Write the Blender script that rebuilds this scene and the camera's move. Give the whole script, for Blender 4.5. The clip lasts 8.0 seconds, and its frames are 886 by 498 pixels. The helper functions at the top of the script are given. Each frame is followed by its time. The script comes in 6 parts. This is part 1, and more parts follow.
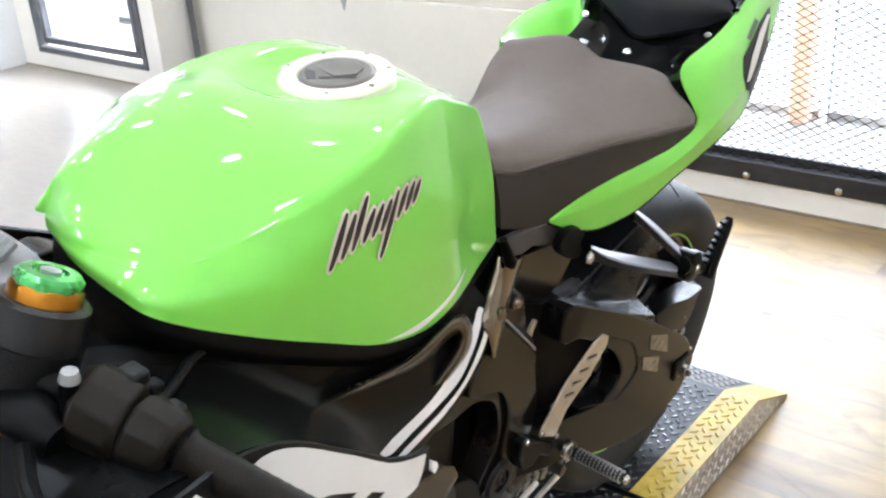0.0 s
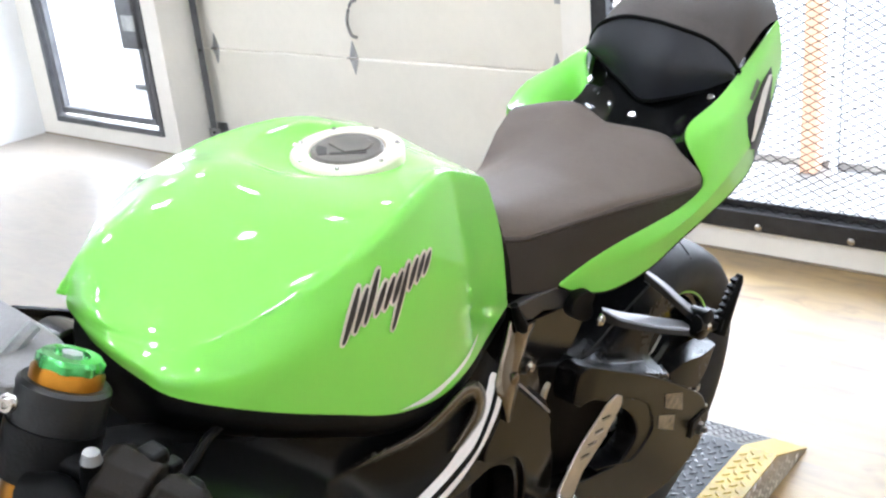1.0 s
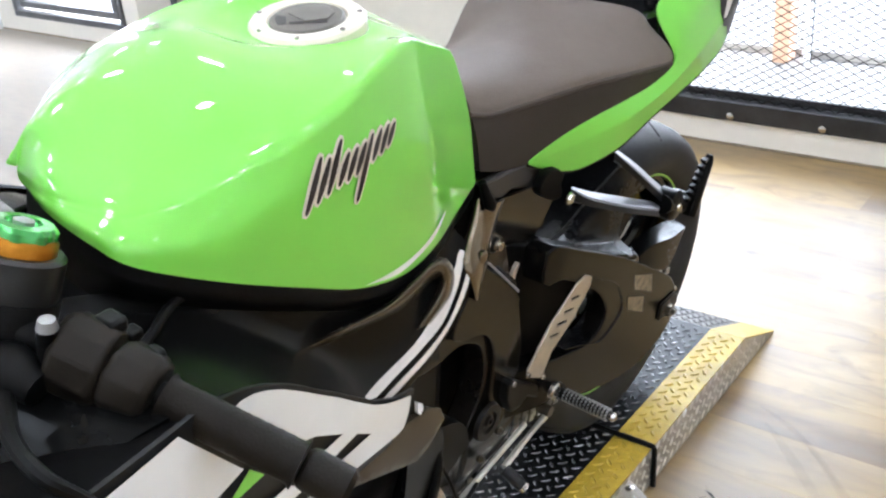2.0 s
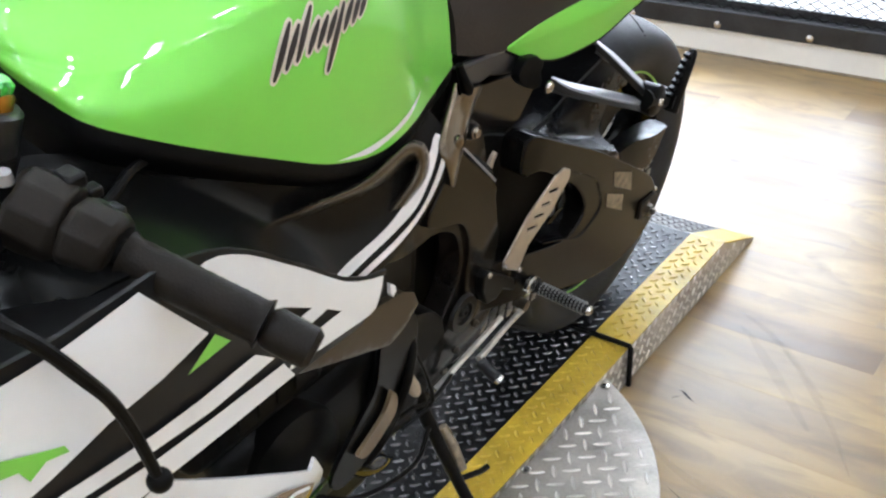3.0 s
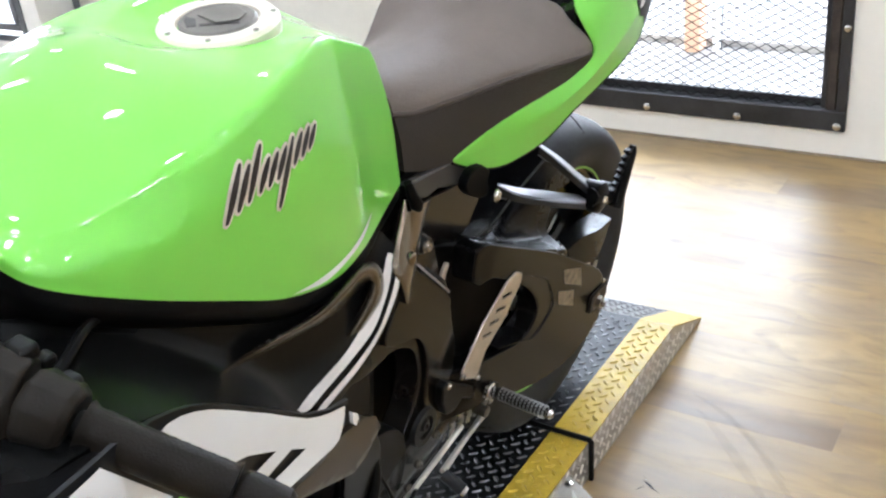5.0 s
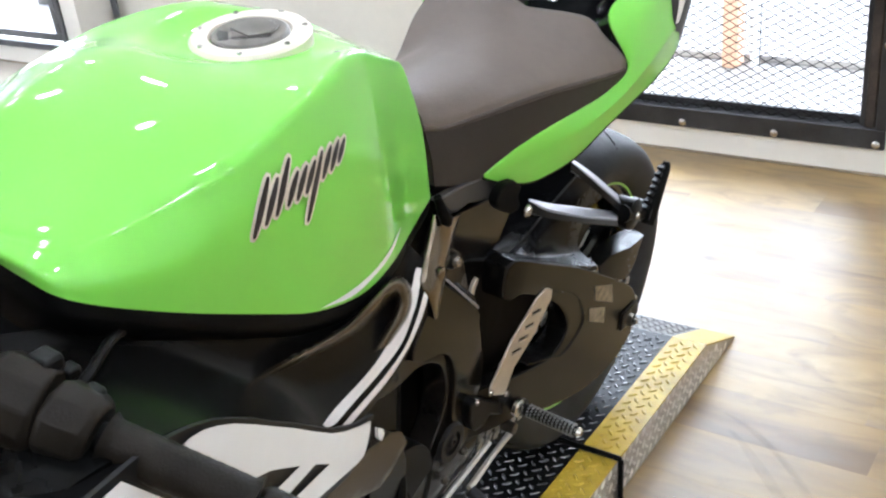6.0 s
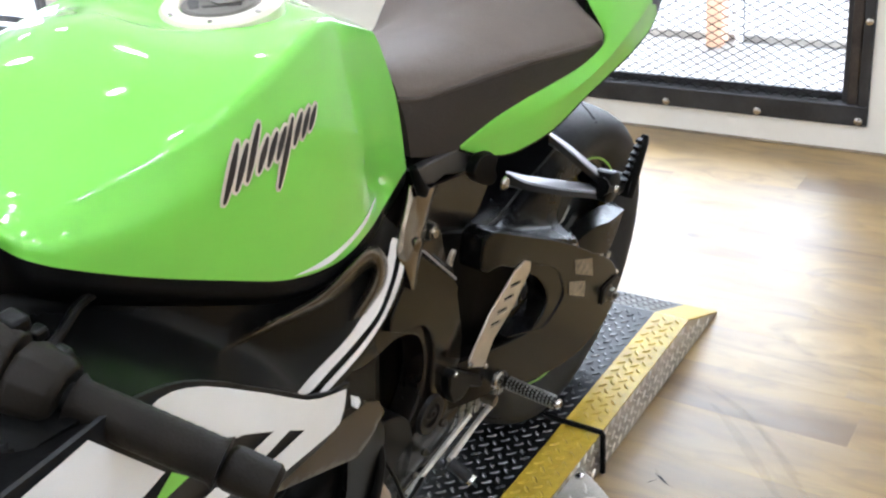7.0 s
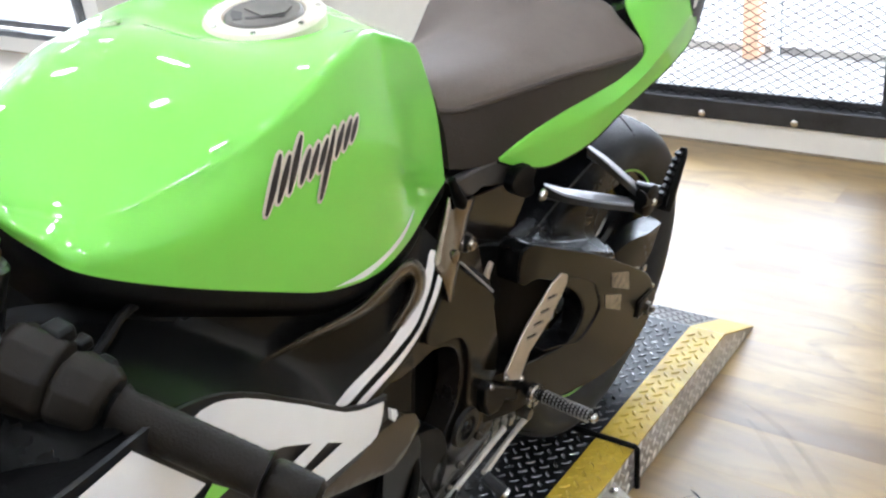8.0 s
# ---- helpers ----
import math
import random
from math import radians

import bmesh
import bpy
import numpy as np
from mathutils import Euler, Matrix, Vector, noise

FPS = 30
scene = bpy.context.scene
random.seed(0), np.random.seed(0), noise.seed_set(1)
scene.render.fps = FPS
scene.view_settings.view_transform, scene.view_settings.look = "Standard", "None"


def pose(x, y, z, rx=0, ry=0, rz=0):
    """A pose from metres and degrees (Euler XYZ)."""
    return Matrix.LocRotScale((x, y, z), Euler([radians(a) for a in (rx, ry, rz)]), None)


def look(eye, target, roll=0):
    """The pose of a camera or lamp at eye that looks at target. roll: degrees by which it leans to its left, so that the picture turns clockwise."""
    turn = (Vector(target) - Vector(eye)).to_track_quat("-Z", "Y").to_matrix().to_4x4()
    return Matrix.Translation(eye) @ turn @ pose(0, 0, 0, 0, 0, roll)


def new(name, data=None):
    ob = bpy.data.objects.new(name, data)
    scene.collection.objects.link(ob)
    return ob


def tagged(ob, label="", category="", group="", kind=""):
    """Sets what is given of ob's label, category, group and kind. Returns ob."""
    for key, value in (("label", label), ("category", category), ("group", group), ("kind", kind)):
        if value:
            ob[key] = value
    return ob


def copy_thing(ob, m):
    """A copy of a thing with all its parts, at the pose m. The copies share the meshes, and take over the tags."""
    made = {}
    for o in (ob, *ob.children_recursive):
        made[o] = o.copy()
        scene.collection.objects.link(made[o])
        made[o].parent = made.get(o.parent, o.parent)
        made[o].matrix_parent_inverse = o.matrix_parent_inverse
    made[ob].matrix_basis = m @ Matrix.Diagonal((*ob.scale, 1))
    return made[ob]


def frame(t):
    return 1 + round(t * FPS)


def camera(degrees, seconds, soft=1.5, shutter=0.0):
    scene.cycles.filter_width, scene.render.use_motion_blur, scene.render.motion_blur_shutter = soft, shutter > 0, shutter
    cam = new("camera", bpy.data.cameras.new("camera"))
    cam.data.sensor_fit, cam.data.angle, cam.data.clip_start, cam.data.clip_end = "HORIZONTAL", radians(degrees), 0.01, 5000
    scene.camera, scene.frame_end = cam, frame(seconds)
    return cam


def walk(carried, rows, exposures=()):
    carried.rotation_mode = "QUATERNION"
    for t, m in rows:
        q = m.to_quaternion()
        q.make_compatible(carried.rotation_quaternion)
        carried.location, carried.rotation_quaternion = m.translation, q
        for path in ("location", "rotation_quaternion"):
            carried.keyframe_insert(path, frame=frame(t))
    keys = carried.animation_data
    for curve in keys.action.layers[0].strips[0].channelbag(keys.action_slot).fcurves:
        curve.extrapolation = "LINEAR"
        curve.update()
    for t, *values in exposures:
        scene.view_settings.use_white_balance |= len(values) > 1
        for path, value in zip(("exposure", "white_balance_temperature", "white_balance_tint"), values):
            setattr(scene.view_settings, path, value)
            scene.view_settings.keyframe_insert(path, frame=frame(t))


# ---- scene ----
cam = camera(46.1, 8.0, soft=2.3)
PATH = [
    (0, (0.088, 0.08, 1.336), (-1.078, 1.477, 0.507), -4.0),
    (0.5, (0.091, 0.071, 1.37), (-1.123, 1.481, 0.637), -4.9),
    (1, (0.102, 0.074, 1.358), (-1.108, 1.489, 0.627), -5.6),
    (1.2, (0.1045, 0.0756, 1.354), (-1.0409, 1.3997, 0.6282), -7.0),
    (2.3, (0.1015, 0.0816, 1.3075), (-0.9931, 1.4396, 0.3636), -5.25),
    (2.5, (0.109, 0.078, 1.296), (-0.979, 1.438, 0.312), -5.6),
    (3, (0.114, 0.08, 1.279), (-0.963, 1.405, 0.238), -5.0),
    (3.5, (0.124, 0.141, 1.247), (-0.934, 1.411, 0.121), -4.0),
    (4, (0.112, 0.193, 1.264), (-0.94, 1.511, 0.19), -4.0),
    (4.5, (0.1, 0.157, 1.3), (-0.853, 1.617, 0.32), -6.9),
    (5, (0.081, 0.1, 1.313), (-0.933, 1.557, 0.392), -6.4),
    (5.2, (0.0707, 0.1011, 1.3151), (-0.9088, 1.5025, 0.4496), -5.95),
    (6.3, (0.0874, 0.11, 1.3086), (-0.9493, 1.4739, 0.4473), -6.7),
    (6.5, (0.091, 0.11, 1.304), (-0.972, 1.533, 0.385), -6.5),
    (7, (0.1, 0.108, 1.296), (-0.952, 1.539, 0.377), -6.7),
    (7.5, (0.098, 0.107, 1.293), (-0.979, 1.515, 0.367), -6.6),
    (8, (0.089, 0.107, 1.298), (-1.013, 1.514, 0.401), -6.9),
]
walk(cam, [(t, look(eye, target, roll)) for t, eye, target, roll in PATH], exposures=[(0, 1.38, 5560, 10), (1.2, 1.38, 5560, 10), (2.3, 1.28, 5540, 9.5), (8, 1.28, 5540, 9.5)])

# ---- light ----
world = bpy.data.worlds.new("world")
scene.world = world
world.use_nodes = True
wn = world.node_tree
sky = wn.nodes.new("ShaderNodeTexSky")
sky.sky_type, sky.sun_disc = "NISHITA", False
sky.sun_elevation, sky.sun_rotation = radians(40), radians(20)
wn.links.new(sky.outputs[0], wn.nodes["Background"].inputs[0])
wn.nodes["Background"].inputs[1].default_value = 0.06
sun = new("sun", bpy.data.lights.new("sun", "SUN"))
sun.data.energy, sun.data.angle, sun.data.color = 0.7, radians(15), (1.0, 0.96, 0.9)
sun.matrix_world = look((2, 8, 8), (0, 3, 0))
LAMP = 29.0        # strength of the ceiling downlights
OUTSIDE = 7.0      # brightness of the overcast distance outside


# ---- materials ----
def mat(name, col, rough=0.5, metal=0.0, coat=0.0, var=0.12, scale=6.0, bump=0.0, bscale=120.0, col2=None, rvar=0.1, spec=0.5):
    """Principled surface with colour variation at two scales, uneven gloss and a fine relief."""
    m = bpy.data.materials.new(name)
    m.use_nodes = True
    n, l = m.node_tree.nodes, m.node_tree.links
    b = n["Principled BSDF"]
    tc = n.new("ShaderNodeTexCoord")
    big, fine = n.new("ShaderNodeTexNoise"), n.new("ShaderNodeTexNoise")
    big.inputs["Scale"].default_value, fine.inputs["Scale"].default_value = scale, scale * 14
    big.inputs["Detail"].default_value, fine.inputs["Detail"].default_value = 4, 3
    for k in (big, fine):
        l.new(tc.outputs["Object"], k.inputs["Vector"])
    mix = n.new("ShaderNodeMath")
    mix.operation = "MULTIPLY_ADD"
    l.new(fine.outputs[0], mix.inputs[0])
    mix.inputs[1].default_value = 0.35
    l.new(big.outputs[0], mix.inputs[2])
    ramp = n.new("ShaderNodeValToRGB")
    ramp.color_ramp.elements[0].position, ramp.color_ramp.elements[1].position = 0.42, 0.92
    c2 = col2 or [c * (1 - 2 * var) for c in col]
    ramp.color_ramp.elements[0].color = (*c2, 1)
    ramp.color_ramp.elements[1].color = (*[min(1, c * (1 + var)) for c in col], 1)
    l.new(mix.outputs[0], ramp.inputs[0])
    l.new(ramp.outputs[0], b.inputs["Base Color"])
    rr = n.new("ShaderNodeMapRange")
    rr.inputs[3].default_value, rr.inputs[4].default_value = max(0.02, rough * (1 - rvar)), min(1, rough * (1 + rvar))
    l.new(mix.outputs[0], rr.inputs[0])
    l.new(rr.outputs[0], b.inputs["Roughness"])
    b.inputs["Metallic"].default_value = metal
    b.inputs["Specular IOR Level"].default_value = spec
    b.inputs["Coat Weight"].default_value = coat
    b.inputs["Coat Roughness"].default_value = 0.03
    if bump:
        tex = n.new("ShaderNodeTexNoise")
        tex.inputs["Scale"].default_value, tex.inputs["Detail"].default_value = bscale, 4
        l.new(tc.outputs["Object"], tex.inputs["Vector"])
        bp = n.new("ShaderNodeBump")
        bp.inputs["Strength"].default_value, bp.inputs["Distance"].default_value = bump, 0.002
        l.new(tex.outputs[0], bp.inputs["Height"])
        l.new(bp.outputs[0], b.inputs["Normal"])
    return m


def glow(name, col, strength):
    m = bpy.data.materials.new(name)
    m.use_nodes = True
    b = m.node_tree.nodes["Principled BSDF"]
    b.inputs["Base Color"].default_value = (*col, 1)
    b.inputs["Emission Color"].default_value, b.inputs["Emission Strength"].default_value = (*col, 1), strength
    return m


def wood_floor():
    m = mat("vinyl_plank", (0.46, 0.35, 0.235), rough=0.40, var=0.16, scale=3.0, bump=0.05, bscale=60)
    n, l = m.node_tree.nodes, m.node_tree.links
    b = n["Principled BSDF"]
    geo, info = n.new("ShaderNodeNewGeometry"), n.new("ShaderNodeObjectInfo")
    add = n.new("ShaderNodeMath")
    add.operation = "ADD"
    l.new(geo.outputs["Random Per Island"], add.inputs[0])
    l.new(info.outputs["Random"], add.inputs[1])
    tc = n.new("ShaderNodeTexCoord")
    mp = n.new("ShaderNodeMapping")
    mp.inputs["Scale"].default_value = (1.0, 4.6, 1)
    geo_pos = n.new("ShaderNodeVectorMath")
    geo_pos.operation = "ADD"
    comb = n.new("ShaderNodeCombineXYZ")
    ten = n.new("ShaderNodeMath")
    ten.operation = "MULTIPLY"
    ten.inputs[1].default_value = 9.0
    l.new(add.outputs[0], ten.inputs[0])
    l.new(ten.outputs[0], comb.inputs[0])
    l.new(geo.outputs["Position"], geo_pos.inputs[0])
    l.new(comb.outputs[0], geo_pos.inputs[1])
    l.new(geo_pos.outputs[0], mp.inputs["Vector"])
    grain = n.new("ShaderNodeTexNoise")
    grain.inputs["Scale"].default_value, grain.inputs["Detail"].default_value = 1.0, 6
    grain.inputs["Distortion"].default_value = 1.1
    l.new(mp.outputs[0], grain.inputs["Vector"])
    mix = n.new("ShaderNodeMath")
    mix.operation = "MULTIPLY_ADD"
    l.new(add.outputs[0], mix.inputs[0])
    mix.inputs[1].default_value = 0.12
    l.new(grain.outputs[0], mix.inputs[2])
    ramp = n.new("ShaderNodeValToRGB")
    e = ramp.color_ramp.elements
    e[0].position, e[0].color = 0.36, (0.165, 0.100, 0.042, 1)
    e[1].position, e[1].color = 0.84, (0.395, 0.275, 0.120, 1)
    k = e.new(0.52)
    k.color = (0.305, 0.198, 0.074, 1)
    l.new(mix.outputs[0], ramp.inputs[0])
    # walked-in dirt in long smears across the planks
    dirt = n.new("ShaderNodeTexNoise")
    dirt.inputs["Scale"].default_value, dirt.inputs["Detail"].default_value, dirt.inputs["Distortion"].default_value = 3.6, 8, 1.8
    dm = n.new("ShaderNodeMapping")
    dm.inputs["Scale"].default_value, dm.inputs["Rotation"].default_value = (1.4, 3.6, 1), (0, 0, 0.45)
    l.new(geo.outputs["Position"], dm.inputs["Vector"])
    l.new(dm.outputs[0], dirt.inputs["Vector"])
    dr = n.new("ShaderNodeMapRange")
    dr.inputs[1].default_value, dr.inputs[2].default_value, dr.inputs[3].default_value, dr.inputs[4].default_value = 0.44, 0.70, 0.0, 0.5
    l.new(dirt.outputs[0], dr.inputs[0])
    mx = n.new("ShaderNodeMix")
    mx.data_type = "RGBA"
    l.new(dr.outputs[0], mx.inputs[0])
    l.new(ramp.outputs[0], mx.inputs[6])
    mx.inputs[7].default_value = (0.140, 0.098, 0.056, 1)
    # grey weathering in broad patches, and small dark knots
    wash = n.new("ShaderNodeTexNoise")
    wash.inputs["Scale"].default_value, wash.inputs["Detail"].default_value = 1.0, 5
    wm = n.new("ShaderNodeMapping")
    wm.inputs["Scale"].default_value, wm.inputs["Location"].default_value = (1.6, 5.5, 1), (3.7, 1.2, 0)
    l.new(geo_pos.outputs[0], wm.inputs["Vector"])
    l.new(wm.outputs[0], wash.inputs["Vector"])
    wr = n.new("ShaderNodeMapRange")
    wr.inputs[1].default_value, wr.inputs[2].default_value, wr.inputs[3].default_value, wr.inputs[4].default_value = 0.48, 0.70, 0.0, 0.65
    l.new(wash.outputs[0], wr.inputs[0])
    gm = n.new("ShaderNodeMix")
    gm.data_type = "RGBA"
    l.new(wr.outputs[0], gm.inputs[0])
    l.new(mx.outputs[2], gm.inputs[6])
    gm.inputs[7].default_value = (0.215, 0.165, 0.115, 1)
    kn = n.new("ShaderNodeTexVoronoi")
    kn.inputs["Scale"].default_value = 1.0
    km = n.new("ShaderNodeMapping")
    km.inputs["Scale"].default_value = (2.6, 5.2, 1)
    l.new(geo_pos.outputs[0], km.inputs["Vector"])
    l.new(km.outputs[0], kn.inputs["Vector"])
    kr = n.new("ShaderNodeMapRange")
    kr.inputs[1].default_value, kr.inputs[2].default_value, kr.inputs[3].default_value, kr.inputs[4].default_value = 0.02, 0.10, 0.7, 0.0
    l.new(kn.outputs["Distance"], kr.inputs[0])
    knot = n.new("ShaderNodeMix")
    knot.data_type = "RGBA"
    l.new(kr.outputs[0], knot.inputs[0])
    l.new(gm.outputs[2], knot.inputs[6])
    knot.inputs[7].default_value = (0.11, 0.075, 0.045, 1)
    # floor beyond the machine: window glare put into the colour as paler grey
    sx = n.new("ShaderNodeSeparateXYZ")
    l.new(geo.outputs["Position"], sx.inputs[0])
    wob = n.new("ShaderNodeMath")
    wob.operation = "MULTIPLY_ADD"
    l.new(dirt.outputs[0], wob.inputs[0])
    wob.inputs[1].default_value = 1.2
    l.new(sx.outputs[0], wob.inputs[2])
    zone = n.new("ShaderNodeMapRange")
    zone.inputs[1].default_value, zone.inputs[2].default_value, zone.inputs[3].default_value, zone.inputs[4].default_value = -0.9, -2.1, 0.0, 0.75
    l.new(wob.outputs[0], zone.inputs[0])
    glare_mix = n.new("ShaderNodeMix")
    glare_mix.data_type = "RGBA"
    l.new(zone.outputs[0], glare_mix.inputs[0])
    l.new(knot.outputs[2], glare_mix.inputs[6])
    glare_mix.inputs[7].default_value = (0.33, 0.31, 0.285, 1)
    l.new(glare_mix.outputs[2], b.inputs["Base Color"])
    ro = n.new("ShaderNodeMapRange")
    ro.inputs[3].default_value, ro.inputs[4].default_value = 0.36, 0.46
    l.new(dirt.outputs[0], ro.inputs[0])
    l.new(ro.outputs[0], b.inputs["Roughness"])
    b.inputs["Specular IOR Level"].default_value = 0.38
    b.inputs["Coat Weight"].default_value, b.inputs["Coat Roughness"].default_value = 0.17, 0.33
    return m


GREEN = mat("lime_green_paint", (0.235, 0.70, 0.066), rough=0.4, coat=1.0, var=0.02, scale=3, rvar=0.05)
BLACK_GLOSS = mat("black_gloss_paint", (0.004, 0.004, 0.004), rough=0.10, spec=0.32, var=0.15, scale=5, rvar=0.4)
BLACK_SATIN = mat("black_satin_plastic", (0.004, 0.0038, 0.0036), rough=0.34, spec=0.11, var=0.2, scale=9, bump=0.12, bscale=500)
BLACK_MATTE = mat("black_moulded_plastic", (0.003, 0.0028, 0.0028), rough=0.5, spec=0.08, var=0.2, scale=12, bump=0.2, bscale=600)
FRAME = mat("dark_bronze_grey_frame_paint", (0.012, 0.010, 0.008), rough=0.14, spec=0.3, var=0.25, scale=8, rvar=0.5)
FRAME_PLATE = mat("bronze_grey_plate_paint", (0.015, 0.0125, 0.009), rough=0.14, metal=0.35, spec=0.35, var=0.25, scale=8, rvar=0.3)
REFLECTED_BRONZE = mat("reflected_floor_bronze", (0.10, 0.08, 0.055), rough=0.2, metal=0.8, var=0.3, scale=14, rvar=0.5)
EDGE_TAN = mat("satin_champagne_edge", (0.15, 0.11, 0.062), rough=0.42, var=0.12, scale=20)
NECK = mat("polished_dark_bronze", (0.20, 0.165, 0.12), rough=0.15, metal=0.95, var=0.15, scale=7, rvar=0.4)
COVER_BLACK = mat("black_semi_gloss_plastic", (0.0045, 0.0045, 0.0043), rough=0.24, spec=0.10, var=0.2, scale=6, rvar=0.1)
SWING = mat("charcoal_metal_paint", (0.0058, 0.0053, 0.0047), rough=0.22, metal=0.03, spec=0.13, var=0.2, scale=9, bump=0.05)
HUGGER = mat("satin_charcoal_plastic", (0.007, 0.007, 0.008), rough=0.26, spec=0.15, var=0.2, scale=10, bump=0.1, bscale=500)
ARM_SATIN = mat("satin_black_alloy", (0.006, 0.006, 0.0065), rough=0.30, metal=0.0, spec=0.2, var=0.15, scale=12)
SWITCH = mat("grey_brown_moulded_plastic", (0.015, 0.0118, 0.0085), rough=0.38, spec=0.13, var=0.2, scale=20, bump=0.15, bscale=500)
PALE_STEEL = mat("pale_polished_alloy", (0.72, 0.69, 0.64), rough=0.30, metal=0.75, var=0.1, scale=30)
# pale copy of the arm alloy, with ceiling glare put into the colour
ARM_TOP = mat("glare_pale_alloy", (0.34, 0.34, 0.36), rough=0.30, metal=0.7, var=0.15, scale=12)
CAP_GREY = mat("grey_coated_cap", (0.17, 0.155, 0.135), rough=0.36, metal=0.3, var=0.15, scale=30)
RAIL = mat("grey_moulded_plastic", (0.045, 0.041, 0.038), rough=0.42, var=0.15, scale=14, bump=0.12, bscale=500)
BRONZE_SAT = mat("satin_bronze_cover", (0.055, 0.041, 0.027), rough=0.24, metal=0.4, var=0.25, scale=10)
FOIL = mat("scuffed_champagne_foil", (0.30, 0.25, 0.18), rough=0.5, metal=0.5, var=0.3, scale=60)
WHITE = mat("white_gloss_paint", (0.93, 0.945, 0.965), rough=0.25, coat=0.8, var=0.02, scale=4)
STRIPE = mat("off_white_stripe_film", (0.74, 0.70, 0.66), rough=0.35, var=0.04)
CREAM = mat("cream_vinyl_film", (0.78, 0.70, 0.58), rough=0.4, var=0.03)
INK = mat("black_vinyl_film", (0.02, 0.012, 0.012), rough=0.35, var=0.1)
DULL_GREEN = mat("dull_green_grey_film", (0.09, 0.13, 0.06), rough=0.45, var=0.15)
GREY_BAND = mat("graphite_film", (0.012, 0.012, 0.0125), rough=0.4, spec=0.2, var=0.1)
BRONZE_FILM = mat("bronze_film", (0.42, 0.26, 0.11), rough=0.16, metal=0.9, coat=0.6, var=0.2)
# seat tones: top, halfway bead, and a flank darker than the top
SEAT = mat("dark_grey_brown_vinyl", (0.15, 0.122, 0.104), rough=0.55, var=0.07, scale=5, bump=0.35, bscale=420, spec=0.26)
SEAT_BEAD = mat("halfway_brown_vinyl", (0.075, 0.061, 0.052), rough=0.52, var=0.1, scale=6, bump=0.4, bscale=460, spec=0.28)
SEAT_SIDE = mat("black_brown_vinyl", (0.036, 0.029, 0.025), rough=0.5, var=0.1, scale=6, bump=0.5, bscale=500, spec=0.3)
PAD_TOP = mat("dark_grey_pad_vinyl", (0.085, 0.074, 0.068), rough=0.6, var=0.1, scale=6, bump=0.5, bscale=420, spec=0.2)
PILLION = mat("blue_black_vinyl", (0.028, 0.029, 0.035), rough=0.36, var=0.08, scale=5, bump=0.25, bscale=420, spec=0.4)
RUBBER = mat("tyre_rubber", (0.034, 0.034, 0.036), rough=0.55, spec=0.2, var=0.25, scale=14, bump=0.3, bscale=300)
GRIP = mat("grip_rubber", (0.0125, 0.0095, 0.0066), rough=0.46, spec=0.13, var=0.2, scale=30, bump=0.3, bscale=400)
STEEL = mat("bright_steel", (0.62, 0.60, 0.57), rough=0.25, metal=1.0, var=0.15, scale=30, bump=0.05)
TITAN = mat("satin_champagne_aluminium", (0.60, 0.53, 0.43), rough=0.42, metal=0.75, var=0.1, scale=30, bump=0.06, bscale=400)
ALU = mat("cast_aluminium", (0.42, 0.42, 0.42), rough=0.42, metal=0.9, var=0.12, scale=30, bump=0.15, bscale=500)
# one clamp in two tones: glare put into the top, shade into the ring
GLARE_CAST = mat("glare_pale_cast", (0.26, 0.25, 0.25), rough=0.30, metal=0.3, var=0.12, scale=24, bump=0.15, bscale=400)
CLAMP_SHADED = mat("shaded_cast_clamp", (0.012, 0.0115, 0.011), rough=0.34, metal=0.1, var=0.15, scale=24, bump=0.15, bscale=400)
DARK_METAL = mat("dark_cast_metal", (0.006, 0.0055, 0.005), rough=0.4, spec=0.2, var=0.25, scale=18, bump=0.2, bscale=300)
GOLD = mat("gold_anodised", (0.40, 0.17, 0.014), rough=0.3, metal=0.9, var=0.12, scale=30)
WORN_STEEL = mat("oily_worn_steel", (0.16, 0.14, 0.11), rough=0.35, metal=0.9, var=0.3, scale=40)
GREEN_ANO = mat("green_anodised", (0.10, 0.46, 0.11), rough=0.14, metal=0.7, coat=0.4, var=0.1, scale=30)
RIM_GREEN = mat("lime_rim_tape", (0.30, 0.62, 0.10), rough=0.4, var=0.05)
PLATE_BLACK = mat("worn_black_tread_paint", (0.009, 0.0092, 0.010), rough=0.34, spec=0.16, var=0.3, scale=9, bump=0.12, bscale=200)
PLATE_YELLOW = mat("worn_yellow_tread_paint", (0.53, 0.365, 0.030), rough=0.42, var=0.2, scale=9, bump=0.12, bscale=200, spec=0.35)
PLATE_BARE = mat("bare_tread_aluminium", (0.50, 0.46, 0.40), rough=0.40, metal=0.7, var=0.18, scale=12, bump=0.1, bscale=200)
PLATE_DULL = mat("dull_tread_aluminium", (0.16, 0.155, 0.15), rough=0.55, metal=0.3, var=0.2, scale=14, spec=0.3)
LUG_BRIGHT = mat("polished_lug_aluminium", (0.72, 0.68, 0.62), rough=0.28, metal=0.75, var=0.15, scale=26)
# deck lugs paler than the black plate, with their glints put into the colour
LUG_GLINT = mat("glint_black_lug", (0.17, 0.17, 0.175), rough=0.24, metal=0.6, var=0.5, scale=26)
SIDE_WALL = mat("white_wall_paint", (0.84, 0.84, 0.835), rough=0.7, var=0.03, scale=2.5, bump=0.1, bscale=160)
WALL = mat("warm_white_wall_paint", (0.85, 0.81, 0.735), rough=0.7, var=0.03, scale=2.5, bump=0.1, bscale=160)
